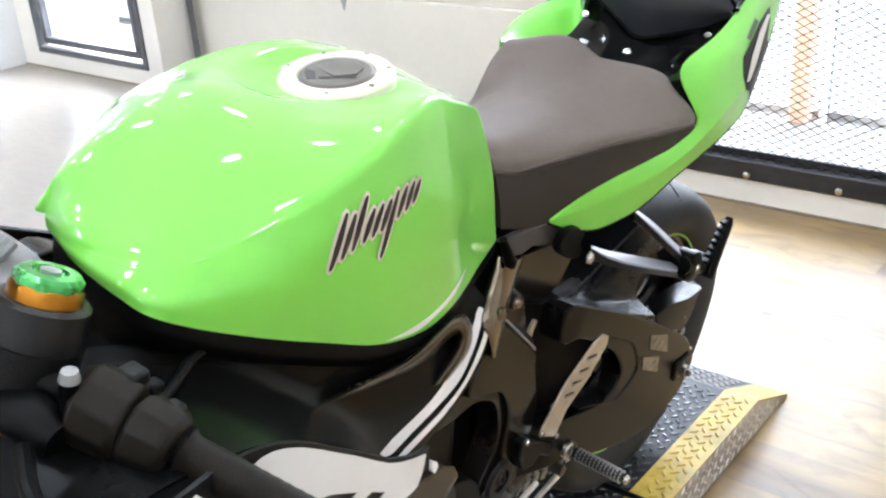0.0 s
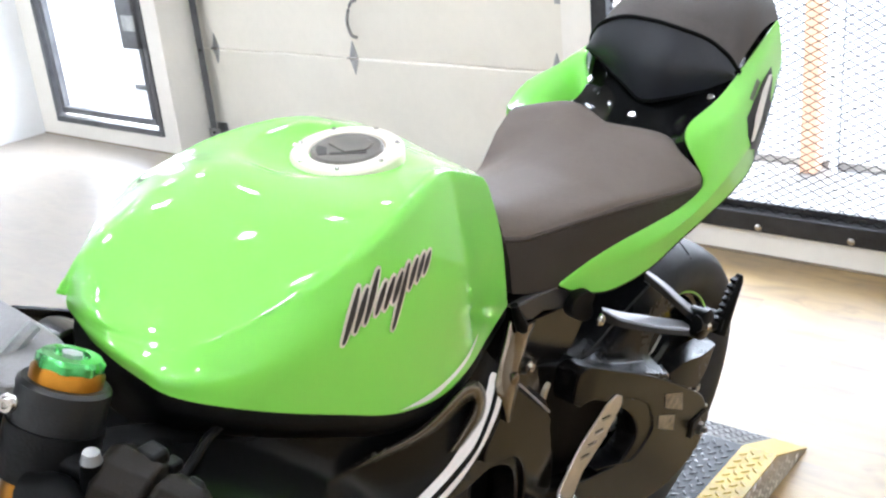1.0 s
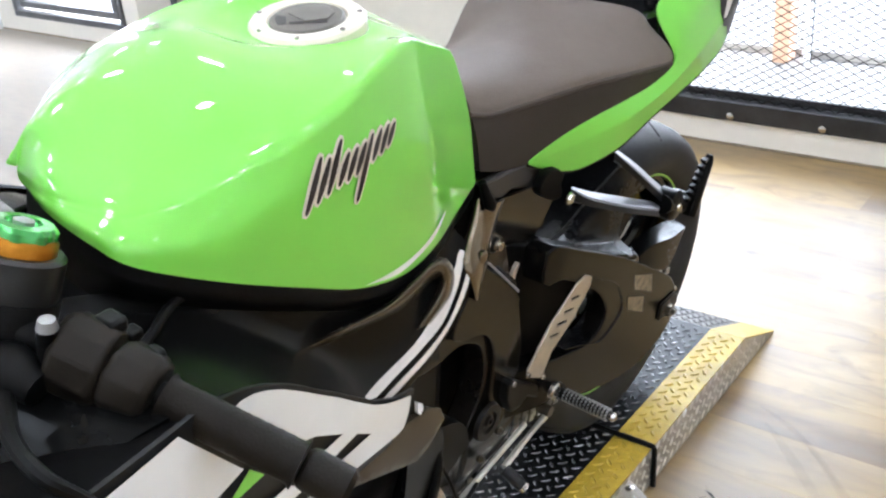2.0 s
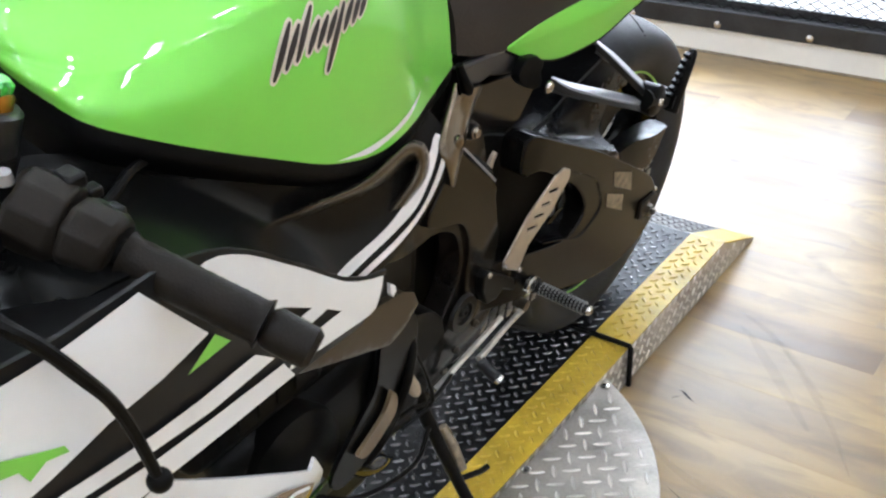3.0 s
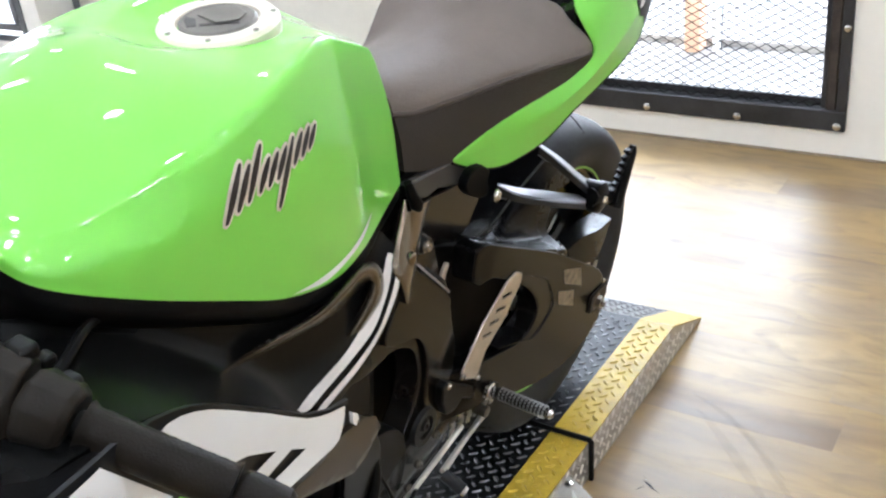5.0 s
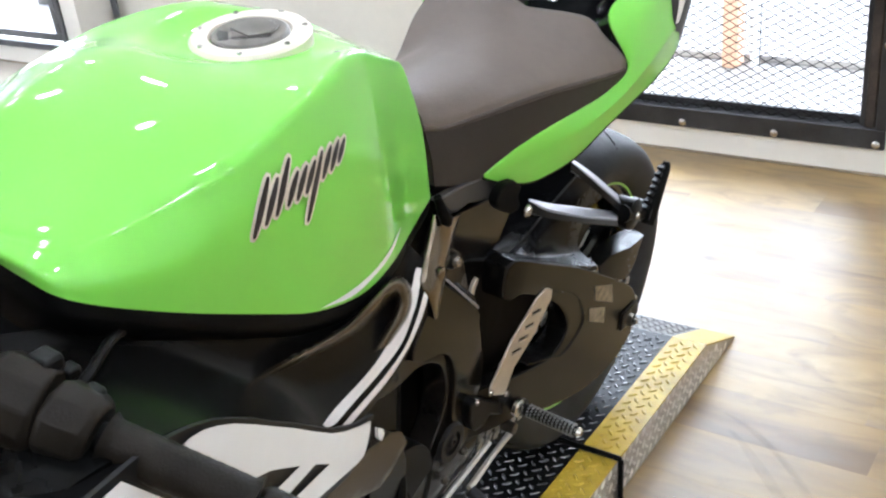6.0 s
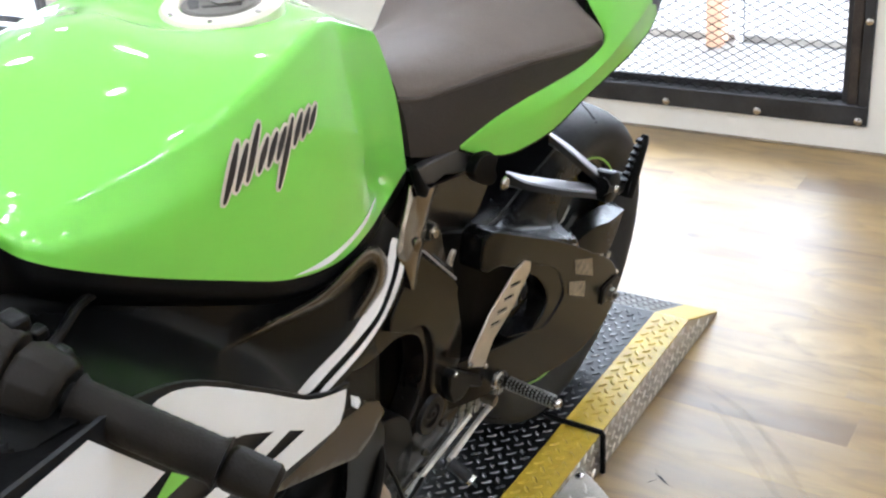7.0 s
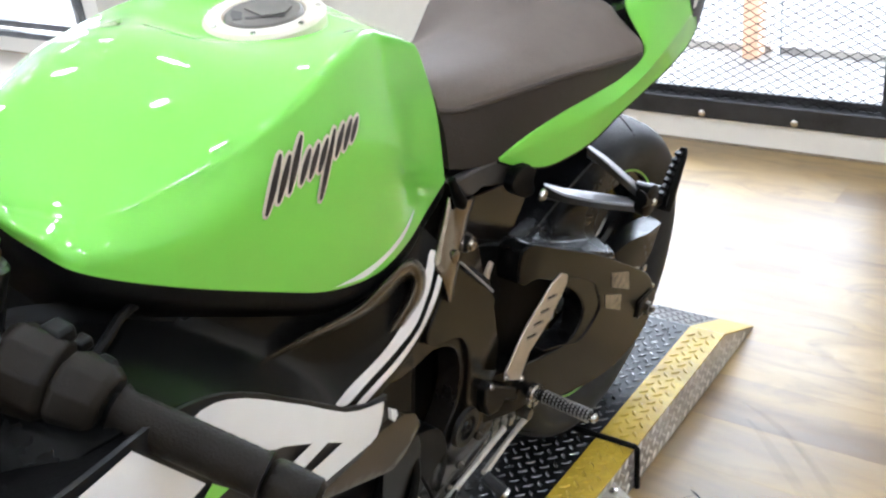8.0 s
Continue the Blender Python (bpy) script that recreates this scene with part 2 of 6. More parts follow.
DOOR_PAINT = mat("cream_sheet_steel", (0.82, 0.77, 0.665), rough=0.5, var=0.03, scale=2.5, bump=0.08, bscale=140)
CEIL = mat("white_ceiling_paint", (0.80, 0.79, 0.76), rough=0.8, var=0.03)
IRON = mat("dark_painted_iron", (0.035, 0.034, 0.036), rough=0.5, metal=0.3, var=0.25, scale=12, bump=0.2, bscale=200)
FOOT_TAN = mat("tan_foot_strip", (0.30, 0.24, 0.17), rough=0.8, var=0.3, scale=20)
# lighter copy of the dark iron, the haze of glare put into its colour
DOOR_IRON = mat("haze_grey_iron", (0.12, 0.12, 0.125), rough=0.45, metal=0.2, var=0.2, scale=12, bump=0.2, bscale=200)
GROOVE = mat("tyre_groove_black", (0.002, 0.002, 0.002), rough=0.8, spec=0.05)
RUSTY = mat("brown_worn_iron", (0.055, 0.042, 0.034), rough=0.6, metal=0.3, var=0.35, scale=16, bump=0.3, bscale=200)
WIRE = mat("dark_expanded_steel", (0.012, 0.0105, 0.010), rough=0.7, spec=0.15, var=0.3, scale=30)
GALV = mat("galvanised_steel", (0.42, 0.42, 0.41), rough=0.4, metal=0.9, var=0.2, scale=18)
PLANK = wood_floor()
SCUFF = mat("rubbed_in_tyre_grime", (0.15, 0.09, 0.04), rough=0.6, var=0.3, scale=30, spec=0.15)
SCUFF.node_tree.nodes["Principled BSDF"].inputs["Alpha"].default_value = 0.10
ORANGE = mat("orange_brick_paint", (0.70, 0.44, 0.30), rough=0.8, var=0.12, scale=14)
KERB = mat("grey_kerb_concrete", (0.36, 0.34, 0.32), rough=0.9, var=0.15, scale=6, bump=0.3)
CONCRETE = mat("pale_outdoor_concrete", (0.34, 0.325, 0.31), rough=0.9, var=0.08, scale=3, bump=0.3)
BULB = glow("lamp_diffuser", (0.985, 0.985, 0.97), LAMP)
HAZE = glow("overcast_distance", (0.975, 0.985, 0.99), OUTSIDE)
GLASS = bpy.data.materials.new("clear_glass")
GLASS.use_nodes = True
gb = GLASS.node_tree.nodes["Principled BSDF"]
gb.inputs["Transmission Weight"].default_value, gb.inputs["Roughness"].default_value, gb.inputs["IOR"].default_value = 1.0, 0.0, 1.05


# ---- mesh tools ----
def part(name, bm, material, parent=None, label="", sharp=35, solid=0.0, bevel=0.0, seg=2, m=None, core=None, weld=0.0):
    """Links a bmesh as one object under a thing or part."""
    me = bpy.data.meshes.new(name)
    if weld:
        bmesh.ops.remove_doubles(bm, verts=bm.verts, dist=weld)
    bmesh.ops.recalc_face_normals(bm, faces=bm.faces)
    if core and sum((q.calc_center_median() - Vector(core)).dot(q.normal) * q.calc_area() for q in bm.faces) < 0:
        bmesh.ops.reverse_faces(bm, faces=bm.faces)
    bm.to_mesh(me)
    bm.free()
    for p in me.polygons:
        p.use_smooth = True
    me.set_sharp_from_angle(angle=radians(sharp))
    me.materials.append(material)
    ob = new(name, me)
    if parent:
        ob.parent = parent
    if m is not None:
        ob.matrix_basis = m
    if solid:
        k = ob.modifiers.new("shell", "SOLIDIFY")
        k.thickness, k.offset = abs(solid), (-1.0 if solid > 0 else 1.0)
        if not bevel:
            k = ob.modifiers.new('crisp', 'EDGE_SPLIT')
            k.split_angle = radians(max(30, sharp))
    if bevel:
        k = ob.modifiers.new("edge", "BEVEL")
        k.width, k.segments, k.limit_method, k.angle_limit = bevel, seg, "ANGLE", radians(35)
    if label:
        ob["label"] = label
    return ob


def empty(name, m=None, parent=None):
    ob = new(name)
    ob.empty_display_size = 0.05
    if m is not None:
        ob.matrix_basis = m
    if parent:
        ob.parent = parent
    return ob


def spline(pts, n):
    """Catmull-Rom through the points, n samples, even by index."""
    p = [Vector(q) for q in pts]
    p = [p[0] * 2 - p[1], *p, p[-1] * 2 - p[-2]]
    out = []
    for i in range(n):
        s = i / (n - 1) * (len(p) - 3)
        k = min(int(s), len(p) - 4)
        t = s - k
        a, b, c, d = p[k:k + 4]
        out.append(0.5 * (2 * b + (c - a) * t + (2 * a - 5 * b + 4 * c - d) * t * t + (3 * b - a - 3 * c + d) * t ** 3))
    return out


def even(pts, n, closed=False):
    """Samples of a smooth curve at even spacing."""
    q = spline(pts, max(160, 3 * n))
    d = [0.0]
    for a, b in zip(q, q[1:]):
        d.append(d[-1] + (b - a).length)
    out, k = [], 0
    for i in range(n):
        s = d[-1] * i / (n - 1)
        while k < len(q) - 2 and d[k + 1] < s:
            k += 1
        f = (s - d[k]) / max(1e-9, d[k + 1] - d[k])
        out.append(q[k].lerp(q[k + 1], min(1, f)))
    return out


def loft(groups, nu, nv, mirror=False, rise=0.0, narrow=None):
    """A surface over groups of guide curves; neighbouring groups share a curve, which stays a crease."""
    bm = bmesh.new()
    for sign in ((1, -1) if mirror else (1,)):
        for g in groups:
            lines = [spline(c, nv) for c in g]
            rows = []
            for j in range(nv):
                cut = spline([ln[j] for ln in lines], nu)
                rows.append([bm.verts.new((v.x * (sign if sign > 0 or not narrow else -narrow(v.y)), v.y, v.z + ((rise(v.y) if callable(rise) else rise) * v.x if sign < 0 else 0))) for v in cut])
            for a, b in zip(rows, rows[1:]):
                for i in range(nu - 1):
                    bm.faces.new((a[i], a[i + 1], b[i + 1], b[i]))
    bmesh.ops.remove_doubles(bm, verts=bm.verts, dist=0.0006)
    return bm


def tube(path, radius, n=10, smooth=0, caps=True):
    """A round bar along a path; radius is one number or one for each point."""
    p = [Vector(q) for q in path]
    r = list(radius) if isinstance(radius, (list, tuple)) else [radius] * len(p)
    if smooth:
        r = [v.x for v in spline([(a, 0, 0) for a in r], smooth)]
        p = spline(p, smooth)
    bm = bmesh.new()
    rings = []
    up = Vector((0.31, 0.17, 0.93))
    for i, q in enumerate(p):
        d = (p[min(i + 1, len(p) - 1)] - p[max(i - 1, 0)]).normalized()
        a = d.cross(up).normalized()
        b = d.cross(a)
        rings.append([bm.verts.new(q + (a * math.cos(k * math.tau / n) + b * math.sin(k * math.tau / n)) * r[i]) for k in range(n)])
    for x, y in zip(rings, rings[1:]):
        for k in range(n):
            bm.faces.new((x[k], x[(k + 1) % n], y[(k + 1) % n], y[k]))
    if caps:
        bm.faces.new(rings[0]), bm.faces.new(rings[-1][::-1])
    return bm


def turned(profile, n=32, m=None, ring=False):
    """A solid of revolution round x from (x, radius) pairs."""
    bm = bmesh.new()
    rings = []
    for x, r in profile:
        rings.append([bm.verts.new((x, r * math.cos(k * math.tau / n), r * math.sin(k * math.tau / n))) for k in range(n)])
    for a, b in zip(rings, rings[1:]):
        for k in range(n):
            bm.faces.new((a[k], a[(k + 1) % n], b[(k + 1) % n], b[k]))
    if ring:
        for k in range(n):
            bm.faces.new((rings[-1][k], rings[-1][(k + 1) % n], rings[0][(k + 1) % n], rings[0][k]))
    elif profile[0][1] > 1e-5:
        bm.faces.new(rings[0])
    if not ring and profile[-1][1] > 1e-5:
        bm.faces.new(rings[-1][::-1])
    bmesh.ops.remove_doubles(bm, verts=bm.verts, dist=1e-5)
    if m is not None:
        bm.transform(m)
    return bm


def box(x0, x1, y0, y1, z0, z1):
    bm = bmesh.new()
    bmesh.ops.create_cube(bm, size=1.0, matrix=Matrix.Translation(((x0 + x1) / 2, (y0 + y1) / 2, (z0 + z1) / 2)) @ Matrix.Diagonal((x1 - x0, y1 - y0, z1 - z0, 1)))
    return bm


def join(*bms):
    """One bmesh out of several."""
    out = bms[0]
    for b in bms[1:]:
        me = bpy.data.meshes.new("tmp")
        b.to_mesh(me)
        out.from_mesh(me)
        bpy.data.meshes.remove(me)
        b.free()
    return out


def plate(outline, x0, x1, holes=(), smooth=0, bend=None):
    """A plate in the y-z plane between x0 and x1, with holes; bend gives an x offset for (y, z)."""
    bm = bmesh.new()
    edges = []
    for loop in (outline, *holes):
        q = [Vector((0, *p)) for p in loop]
        if smooth:
            q = even([*q, q[0]], smooth)[:-1]
        vs = [bm.verts.new((x0, v.y, v.z)) for v in q]
        edges += [bm.edges.new((a, b)) for a, b in zip(vs, vs[1:] + vs[:1])]
    bmesh.ops.triangle_fill(bm, edges=edges, use_beauty=True, use_dissolve=False)
    got = bmesh.ops.extrude_face_region(bm, geom=list(bm.faces))
    for v in got["geom"]:
        if isinstance(v, bmesh.types.BMVert):
            v.co.x = x1
    if bend:
        for v in bm.verts:
            v.co.x += bend(v.co.y, v.co.z)
    return bm


def bar4(lines, nv):
    """A bar with four crisp faces between guide lines; the first line comes again as the last."""
    return loft([[a, b] for a, b in zip(lines, lines[1:])], 3, nv)


def bvh_of(ob):
    from mathutils.bvhtree import BVHTree
    bm = bmesh.new()
    bm.from_mesh(ob.data)
    t = BVHTree.FromBMesh(bm)
    bm.free()
    return t


def film_on(outline, trees, off=0.0012, smooth=0, grid=0.008, side=1):
    """A thin film of a given side-view outline (y, z), laid on the outer side of the surfaces in trees."""
    q = [Vector((0, *p)) for p in outline]
    if smooth:
        q = even([*q, q[0]], smooth)[:-1]
    bm = bmesh.new()
    vs = [bm.verts.new(v) for v in q]
    edges = [bm.edges.new((a, b)) for a, b in zip(vs, vs[1:] + vs[:1])]
    bmesh.ops.triangle_fill(bm, edges=edges, use_beauty=True, use_dissolve=False, normal=(1, 0, 0))
    ys, zs = [v.y for v in q], [v.z for v in q]
    for ax, vals in ((1, ys), (2, zs)):
        lo, hi = min(vals), max(vals)
        n = int((hi - lo) / grid)
        for i in range(1, n + 1):
            co, no = Vector((0, 0, 0)), Vector((0, 0, 0))
            co[ax], no[ax] = lo + (hi - lo) * i / (n + 1), 1
            bmesh.ops.bisect_plane(bm, geom=[*bm.verts, *bm.edges, *bm.faces], plane_co=co, plane_no=no)
    last = None
    for v in bm.verts:
        xs = []
        for t in trees:
            h = t.ray_cast(Vector((side * 0.8, v.co.y, v.co.z)), Vector((-side, 0, 0)))
            if h[0] is not None:
                xs.append(h[0].x * side)
            else:
                h = t.find_nearest(Vector((side * 0.25, v.co.y, v.co.z)))
                if h[0] is not None and (Vector((0, h[0].y, h[0].z)) - Vector((0, v.co.y, v.co.z))).length < 0.02:
                    xs.append(h[0].x * side)
        if xs:
            v.co.x = side * (max(xs) + off)
            last = v.co.x
        elif last is not None:
            v.co.x = last
    bmesh.ops.triangulate(bm, faces=bm.faces)
    return bm

# ---- the room ----
WY = 3.118                      # face of the end wall
X0, X1, Y0, CEILZ = -5.40, 3.3, -3.2, 3.0


def structure(name, bm, material, label, category, **k):
    return tagged(part(name, bm, material, **k), label, category, kind="structure")


floor = structure("floor", box(X0 - 0.1, X1 + 0.1, Y0 - 0.1, WY + 0.02, -0.12, -0.014), CONCRETE, "concrete floor slab under wood-look planks", "floor")
structure("wall_left", box(X0 - 0.12, X0, Y0, WY + 0.25, 0, CEILZ), SIDE_WALL, "plain white painted side wall", "wall")
structure("wall_right", box(X1, X1 + 0.12, Y0, WY + 0.25, 0, CEILZ), SIDE_WALL, "plain white painted side wall", "wall")
structure("wall_front", box(X0, X1, Y0 - 0.12, Y0, 0, CEILZ), SIDE_WALL, "plain white painted wall behind the viewer", "wall")
structure("ceiling", box(X0 - 0.12, X1 + 0.12, Y0 - 0.12, WY + 0.27, CEILZ, CEILZ + 0.1), CEIL, "flat white ceiling with round downlights", "ceiling")
GD0, GD1 = -4.15, -1.87         # garage door opening
end_wall = empty("wall_end")
tagged(end_wall, "warm white end wall with a glazed door, a garage door and a mesh gate", "wall", kind="structure")
for x0, x1, z0, z1 in ((X0, -5.225, 0, CEILZ), (-5.225, -4.262, 0, 0.088), (-5.225, -4.262, 2.16, CEILZ), (-4.262, GD0, 0, CEILZ), (GD0, GD1, 2.3, CEILZ),
                       (GD1, -1.745, 0, CEILZ), (-1.745, -0.533, 0, 0.086), (-1.745, -0.533, 2.16, CEILZ), (-0.533, X1, 0, CEILZ)):
    part("wall_panel", box(x0, x1, WY, WY + 0.25, z0, z1), WALL, end_wall)


def planks():
    """Wood-look planks laid along the end wall; those nearest are single pieces, the others joined."""
    rnd = random.Random(4)
    meshes = {}
    rest = bmesh.new()
    w, ln = 0.152, 1.22
    row = 0
    y = WY - 0.004
    while y > Y0:
        x = X0 + 0.004 - rnd.random() * ln
        while x < X1:
            a, b = max(x, X0 + 0.002), min(x + ln, X1 - 0.002)
            y0 = max(y - w, Y0)
            if b - a > 0.03:
                near = a > -2.6 and a < 1.2 and y0 > 0.0
                if near and b - a > ln - 0.01:
                    if "full" not in meshes:
                        bm = box(0.0, ln, 0.0, w, -0.013, 0)
                        bmesh.ops.bevel(bm, geom=[e for e in bm.edges if all(v.co.z > -0.001 for v in e.verts)], offset=0.00012, segments=1, affect="EDGES")
                        me = bpy.data.meshes.new("plank")
                        bm.to_mesh(me)
                        bm.free()
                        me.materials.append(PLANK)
                        meshes["full"] = me
                    o = new("plank", meshes["full"])
                    o.parent = floor
                    o.location = (a, y0, 0)
                else:
                    vs = [rest.verts.new(c) for c in ((a + .00005, y0 + .00005, 0), (b - .00005, y0 + .00005, 0), (b - .00005, y - .00005, 0), (a + .00005, y - .00005, 0),
                                                      (a + .00005, y0 + .00005, -.013), (b - .00005, y0 + .00005, -.013), (b - .00005, y - .00005, -.013), (a + .00005, y - .00005, -.013))]
                    for f in ((0, 1, 2, 3), (0, 4, 5, 1), (1, 5, 6, 2), (2, 6, 7, 3), (3, 7, 4, 0)):
                        rest.faces.new([vs[i] for i in f])
            x += ln
        y -= w
        row += 1
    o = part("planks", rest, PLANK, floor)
    o["kind"] = "stuff"


# tan strip set along the wall foot, close to the plank colour
structure("trim", box(X0, GD0, WY - 0.006, WY - 0.001, 0.001, 0.007), FOOT_TAN, "thin tan strip along the wall foot", "trim")
structure("trim", box(-1.87, X1, WY - 0.008, WY - 0.001, 0.001, 0.007), FOOT_TAN, "thin tan strip along the wall foot", "trim")


def iron_frame(x0, x1, z0, z1, w, d, name, parent, material=IRON, y=WY - 0.012):
    for a, b, c, e in ((x0, x1, z0, z0 + w), (x0, x1, z1 - w, z1), (x0, x0 + w, z0 + w + 0.001, z1 - w - 0.001), (x1 - w, x1, z0 + w + 0.001, z1 - w - 0.001)):
        part(name, box(a, b, y, y + d, c, e), material, parent, bevel=0.003)


def glazed_door():
    d = empty("door_1")
    tagged(d, "glazed door in a dark iron frame with a black lock box", "door", kind="structure")
    iron_frame(-5.225, -4.262, 0.088, 2.15, 0.030, 0.05, "door_frame", d, DOOR_IRON)
    iron_frame(-5.172, -4.315, 0.138, 2.10, 0.034, 0.04, "leaf_frame", d, DOOR_IRON, y=WY + 0.0)
    g = part("pane", box(-5.14, -4.347, WY + 0.014, WY + 0.02, 0.172, 2.066), GLASS, d)
    g.visible_shadow = False
    lock = part("lock_box", box(-4.425, -4.29, WY - 0.035, WY - 0.001, 0.535, 0.815), DOOR_IRON, d, "black lock box with a pale label", bevel=0.008)
    part("label_plate", box(-4.385, -4.285, WY - 0.0405, WY - 0.0352, 0.625, 0.700), GALV, lock, bevel=0.001)


def garage_door():
    d = empty("garage_door")
    tagged(d, "closed cream sectional garage door with steel hinges and a pull handle", "garage door")
    y, zs = WY + 0.235, [0.012, 0.50, 0.99, 1.48, 1.97, 2.34]
    for a, b in zip(zs, zs[1:]):
        p = part("panel", box(GD0 - 0.02, GD1 + 0.02, y, y + 0.045, a, b - 0.005), DOOR_PAINT, d, bevel=0.005)
    part("bottom_seal", box(GD0 - 0.02, GD1 + 0.02, y + 0.003, y + 0.04, 0.0, 0.011), RUBBER, d)

    def hinge(x, z, s=1.0):
        h = part("hinge", plate([(y * 0, 0)] * 0 or [(-0.026 * s, 0), (0, 0.075 * s), (0.026 * s, 0), (0, -0.075 * s)], 0, 0.004), GALV, d, m=Matrix.Translation((x, y - 0.004, z)) @ pose(0, 0, 0, 0, 0, 90), bevel=0.001)
        part("pin", tube([(x - 0.03, y - 0.008, z), (x + 0.03, y - 0.008, z)], 0.006, 8), STEEL, d)
    hinge(-3.105, 0.5), hinge(GD0 + 0.11, 0.5), hinge(GD1 - 0.178, 0.5), hinge(-3.105, 0.99), hinge(GD0 + 0.11, 0.99), hinge(GD1 - 0.12, 0.99)
    hd = part("handle", tube([(-3.072, y - 0.002, 0.59), (-3.077, y - 0.03, 0.61), (-3.082, y - 0.04, 0.67), (-3.062, y - 0.03, 0.74), (-3.057, y - 0.002, 0.75)], 0.007, 8, smooth=24), GALV, d, "bent steel pull handle")
    part("end_cap", box(GD0 + 0.02, GD0 + 0.10, y - 0.004, y - 0.001, 0.02, 0.12), GALV, d, bevel=0.001)
    part("bracket", box(GD1 - 0.16, GD1 - 0.08, y - 0.03, y - 0.001, 0.76, 0.84), GALV, d, bevel=0.002)
    t = empty("door_track")
    tagged(t, "vertical dark steel roller track beside the garage door", "track")
    for x in (GD0 + 0.045, GD1 - 0.045):
        part("channel", box(x - 0.022, x + 0.022, y - 0.05, y - 0.046, 0.06, 2.3), DOOR_IRON, t)
        part("channel_lip", box(x - 0.024, x - 0.02, y - 0.0455, y - 0.012, 0.06, 2.3), DOOR_IRON, t)
        part("foot_bracket", box(x - 0.03, x + 0.05, y - 0.056, y - 0.051, 0.0, 0.10), GALV, t, bevel=0.001)
        for z in (0.03, 0.08, 0.5):
            part("bolt", turned([(0, 0.0085), (0.008, 0.008), (0.01, 0.0)], 6, pose(x + 0.012, y - 0.057, z, 0, 0, -90)), DARK_METAL, t)


def mesh_gate():
    g = empty("window_1")
    tagged(g, "tall opening in a black iron frame with expanded-metal mesh", "window", kind="structure")
    x0, x1, z0, z1, y = -1.745, -0.533, 0.086, 2.15, WY - 0.014
    part("frame_rail", box(x0, x1, y, y + 0.05, z0, z0 + 0.062), IRON, g, bevel=0.003)
    part("frame_rail", box(x0, x1, y, y + 0.05, z1 - 0.06, z1), IRON, g, bevel=0.003)
    part("frame_stile", box(x0, x0 + 0.06, y, y + 0.05, z0 + 0.063, z1 - 0.061), IRON, g, bevel=0.003)
    part("frame_stile", box(x1 - 0.03, x1, y, y + 0.05, z0 + 0.063, z1 - 0.061), IRON, g, bevel=0.003)
    part("channel", box(x1 - 0.062, x1 - 0.032, y + 0.006, y + 0.05, z0 + 0.063, z1 - 0.061), RUSTY, g, "worn brown upright channel", bevel=0.004)
    part("channel_lip", box(x1 - 0.078, x1 - 0.063, y + 0.02, y + 0.045, z0 + 0.063, z1 - 0.061), IRON, g, bevel=0.002)
    part("mesh_strip", box(x0 + 0.061, x1 - 0.08, y + 0.036, y + 0.048, z0 + 0.063, z0 + 0.088), IRON, g, bevel=0.002)
    for x in (-1.447, -1.148, -0.853, -0.556):
        part("screw", turned([(0, 0.013), (0.004, 0.012), (0.007, 0.006), (0.0075, 0.0)], 16, pose(x, y, z0 + 0.017, 0, 0, -90)), STEEL, g)
    for z in (0.40, 0.72, 1.04, 1.36):
        part("screw", turned([(0, 0.011), (0.004, 0.010), (0.006, 0.005), (0.0065, 0.0)], 16, pose(x1 - 0.013, y, z, 0, 0, -90)), STEEL, g)
    wires = bmesh.new()
    ax0, ax1, az0, az1 = x0 + 0.05, x1 - 0.07, z0 + 0.058, z1 - 0.05
    sx, sz = 0.046, 0.026
    r = 0.0016

    def strand(xa, za, xb, zb, yy):
        d = Vector((xb - xa, 0, zb - za)).normalized()
        n = Vector((-d.z, 0, d.x)) * r
        q = []
        for p in ((xa, za), (xb, zb)):
            c = Vector((p[0], yy, p[1]))
            q += [wires.verts.new(c + n), wires.verts.new(c + Vector((0, r * 1.6, 0))), wires.verts.new(c - n), wires.verts.new(c - Vector((0, r * 1.6, 0)))]
        for k in range(4):
            wires.faces.new((q[k], q[(k + 1) % 4], q[4 + (k + 1) % 4], q[4 + k]))
    k = sz / sx * 1.0
    tops = int((ax1 - ax0 + (az1 - az0) / k) / sx) + 1
    for i in range(tops):
        for s in (1, -1):
            # line x = c + s * z / k, clipped to the opening
            c = (ax0 + i * sx - (0 if s == -1 else (az1 - az0) / k))
            pts = []
            za, zb = az0, az1
            fx = (lambda z: c + (z - az0) / k) if s == 1 else (lambda z: c - (z - az0) / k)
            lo, hi = (ax0 - fx(az0)) * k * s, (ax1 - fx(az0)) * k * s
            if s == -1:
                lo, hi = hi, lo
            za, zb = max(az0, az0 + lo), min(az1, az0 + hi)
            if zb - za > 0.01:
                strand(fx(za), za, fx(zb), zb, y + 0.028 + (0.0015 if s == 1 else -0.0015))
    o = part("expanded_mesh", wires, WIRE, g, "dark diamond expanded-metal mesh")
    o["kind"] = "stuff"


glazed_door(), garage_door(), mesh_gate()

# outside
structure("ground", box(-400, 400, WY + 0.26, 700, -0.25, -0.03), CONCRETE, "pale overexposed concrete yard outside", "ground")
structure("backdrop", box(-60, 60, 24, 24.1, -0.02, 30), HAZE, "bright overcast distance outside", "backdrop")
post = empty("porch_post")
tagged(post, "orange brick-coloured porch post with a white pipe outside the mesh", "post")
part("shaft", box(-1.378, -1.314, 4.06, 4.15, -0.03, 2.9), ORANGE, post, bevel=0.006)
part("pipe", tube([(-1.255, 4.1, -0.03), (-1.255, 4.1, 2.9)], 0.016, 12), WHITE, post)
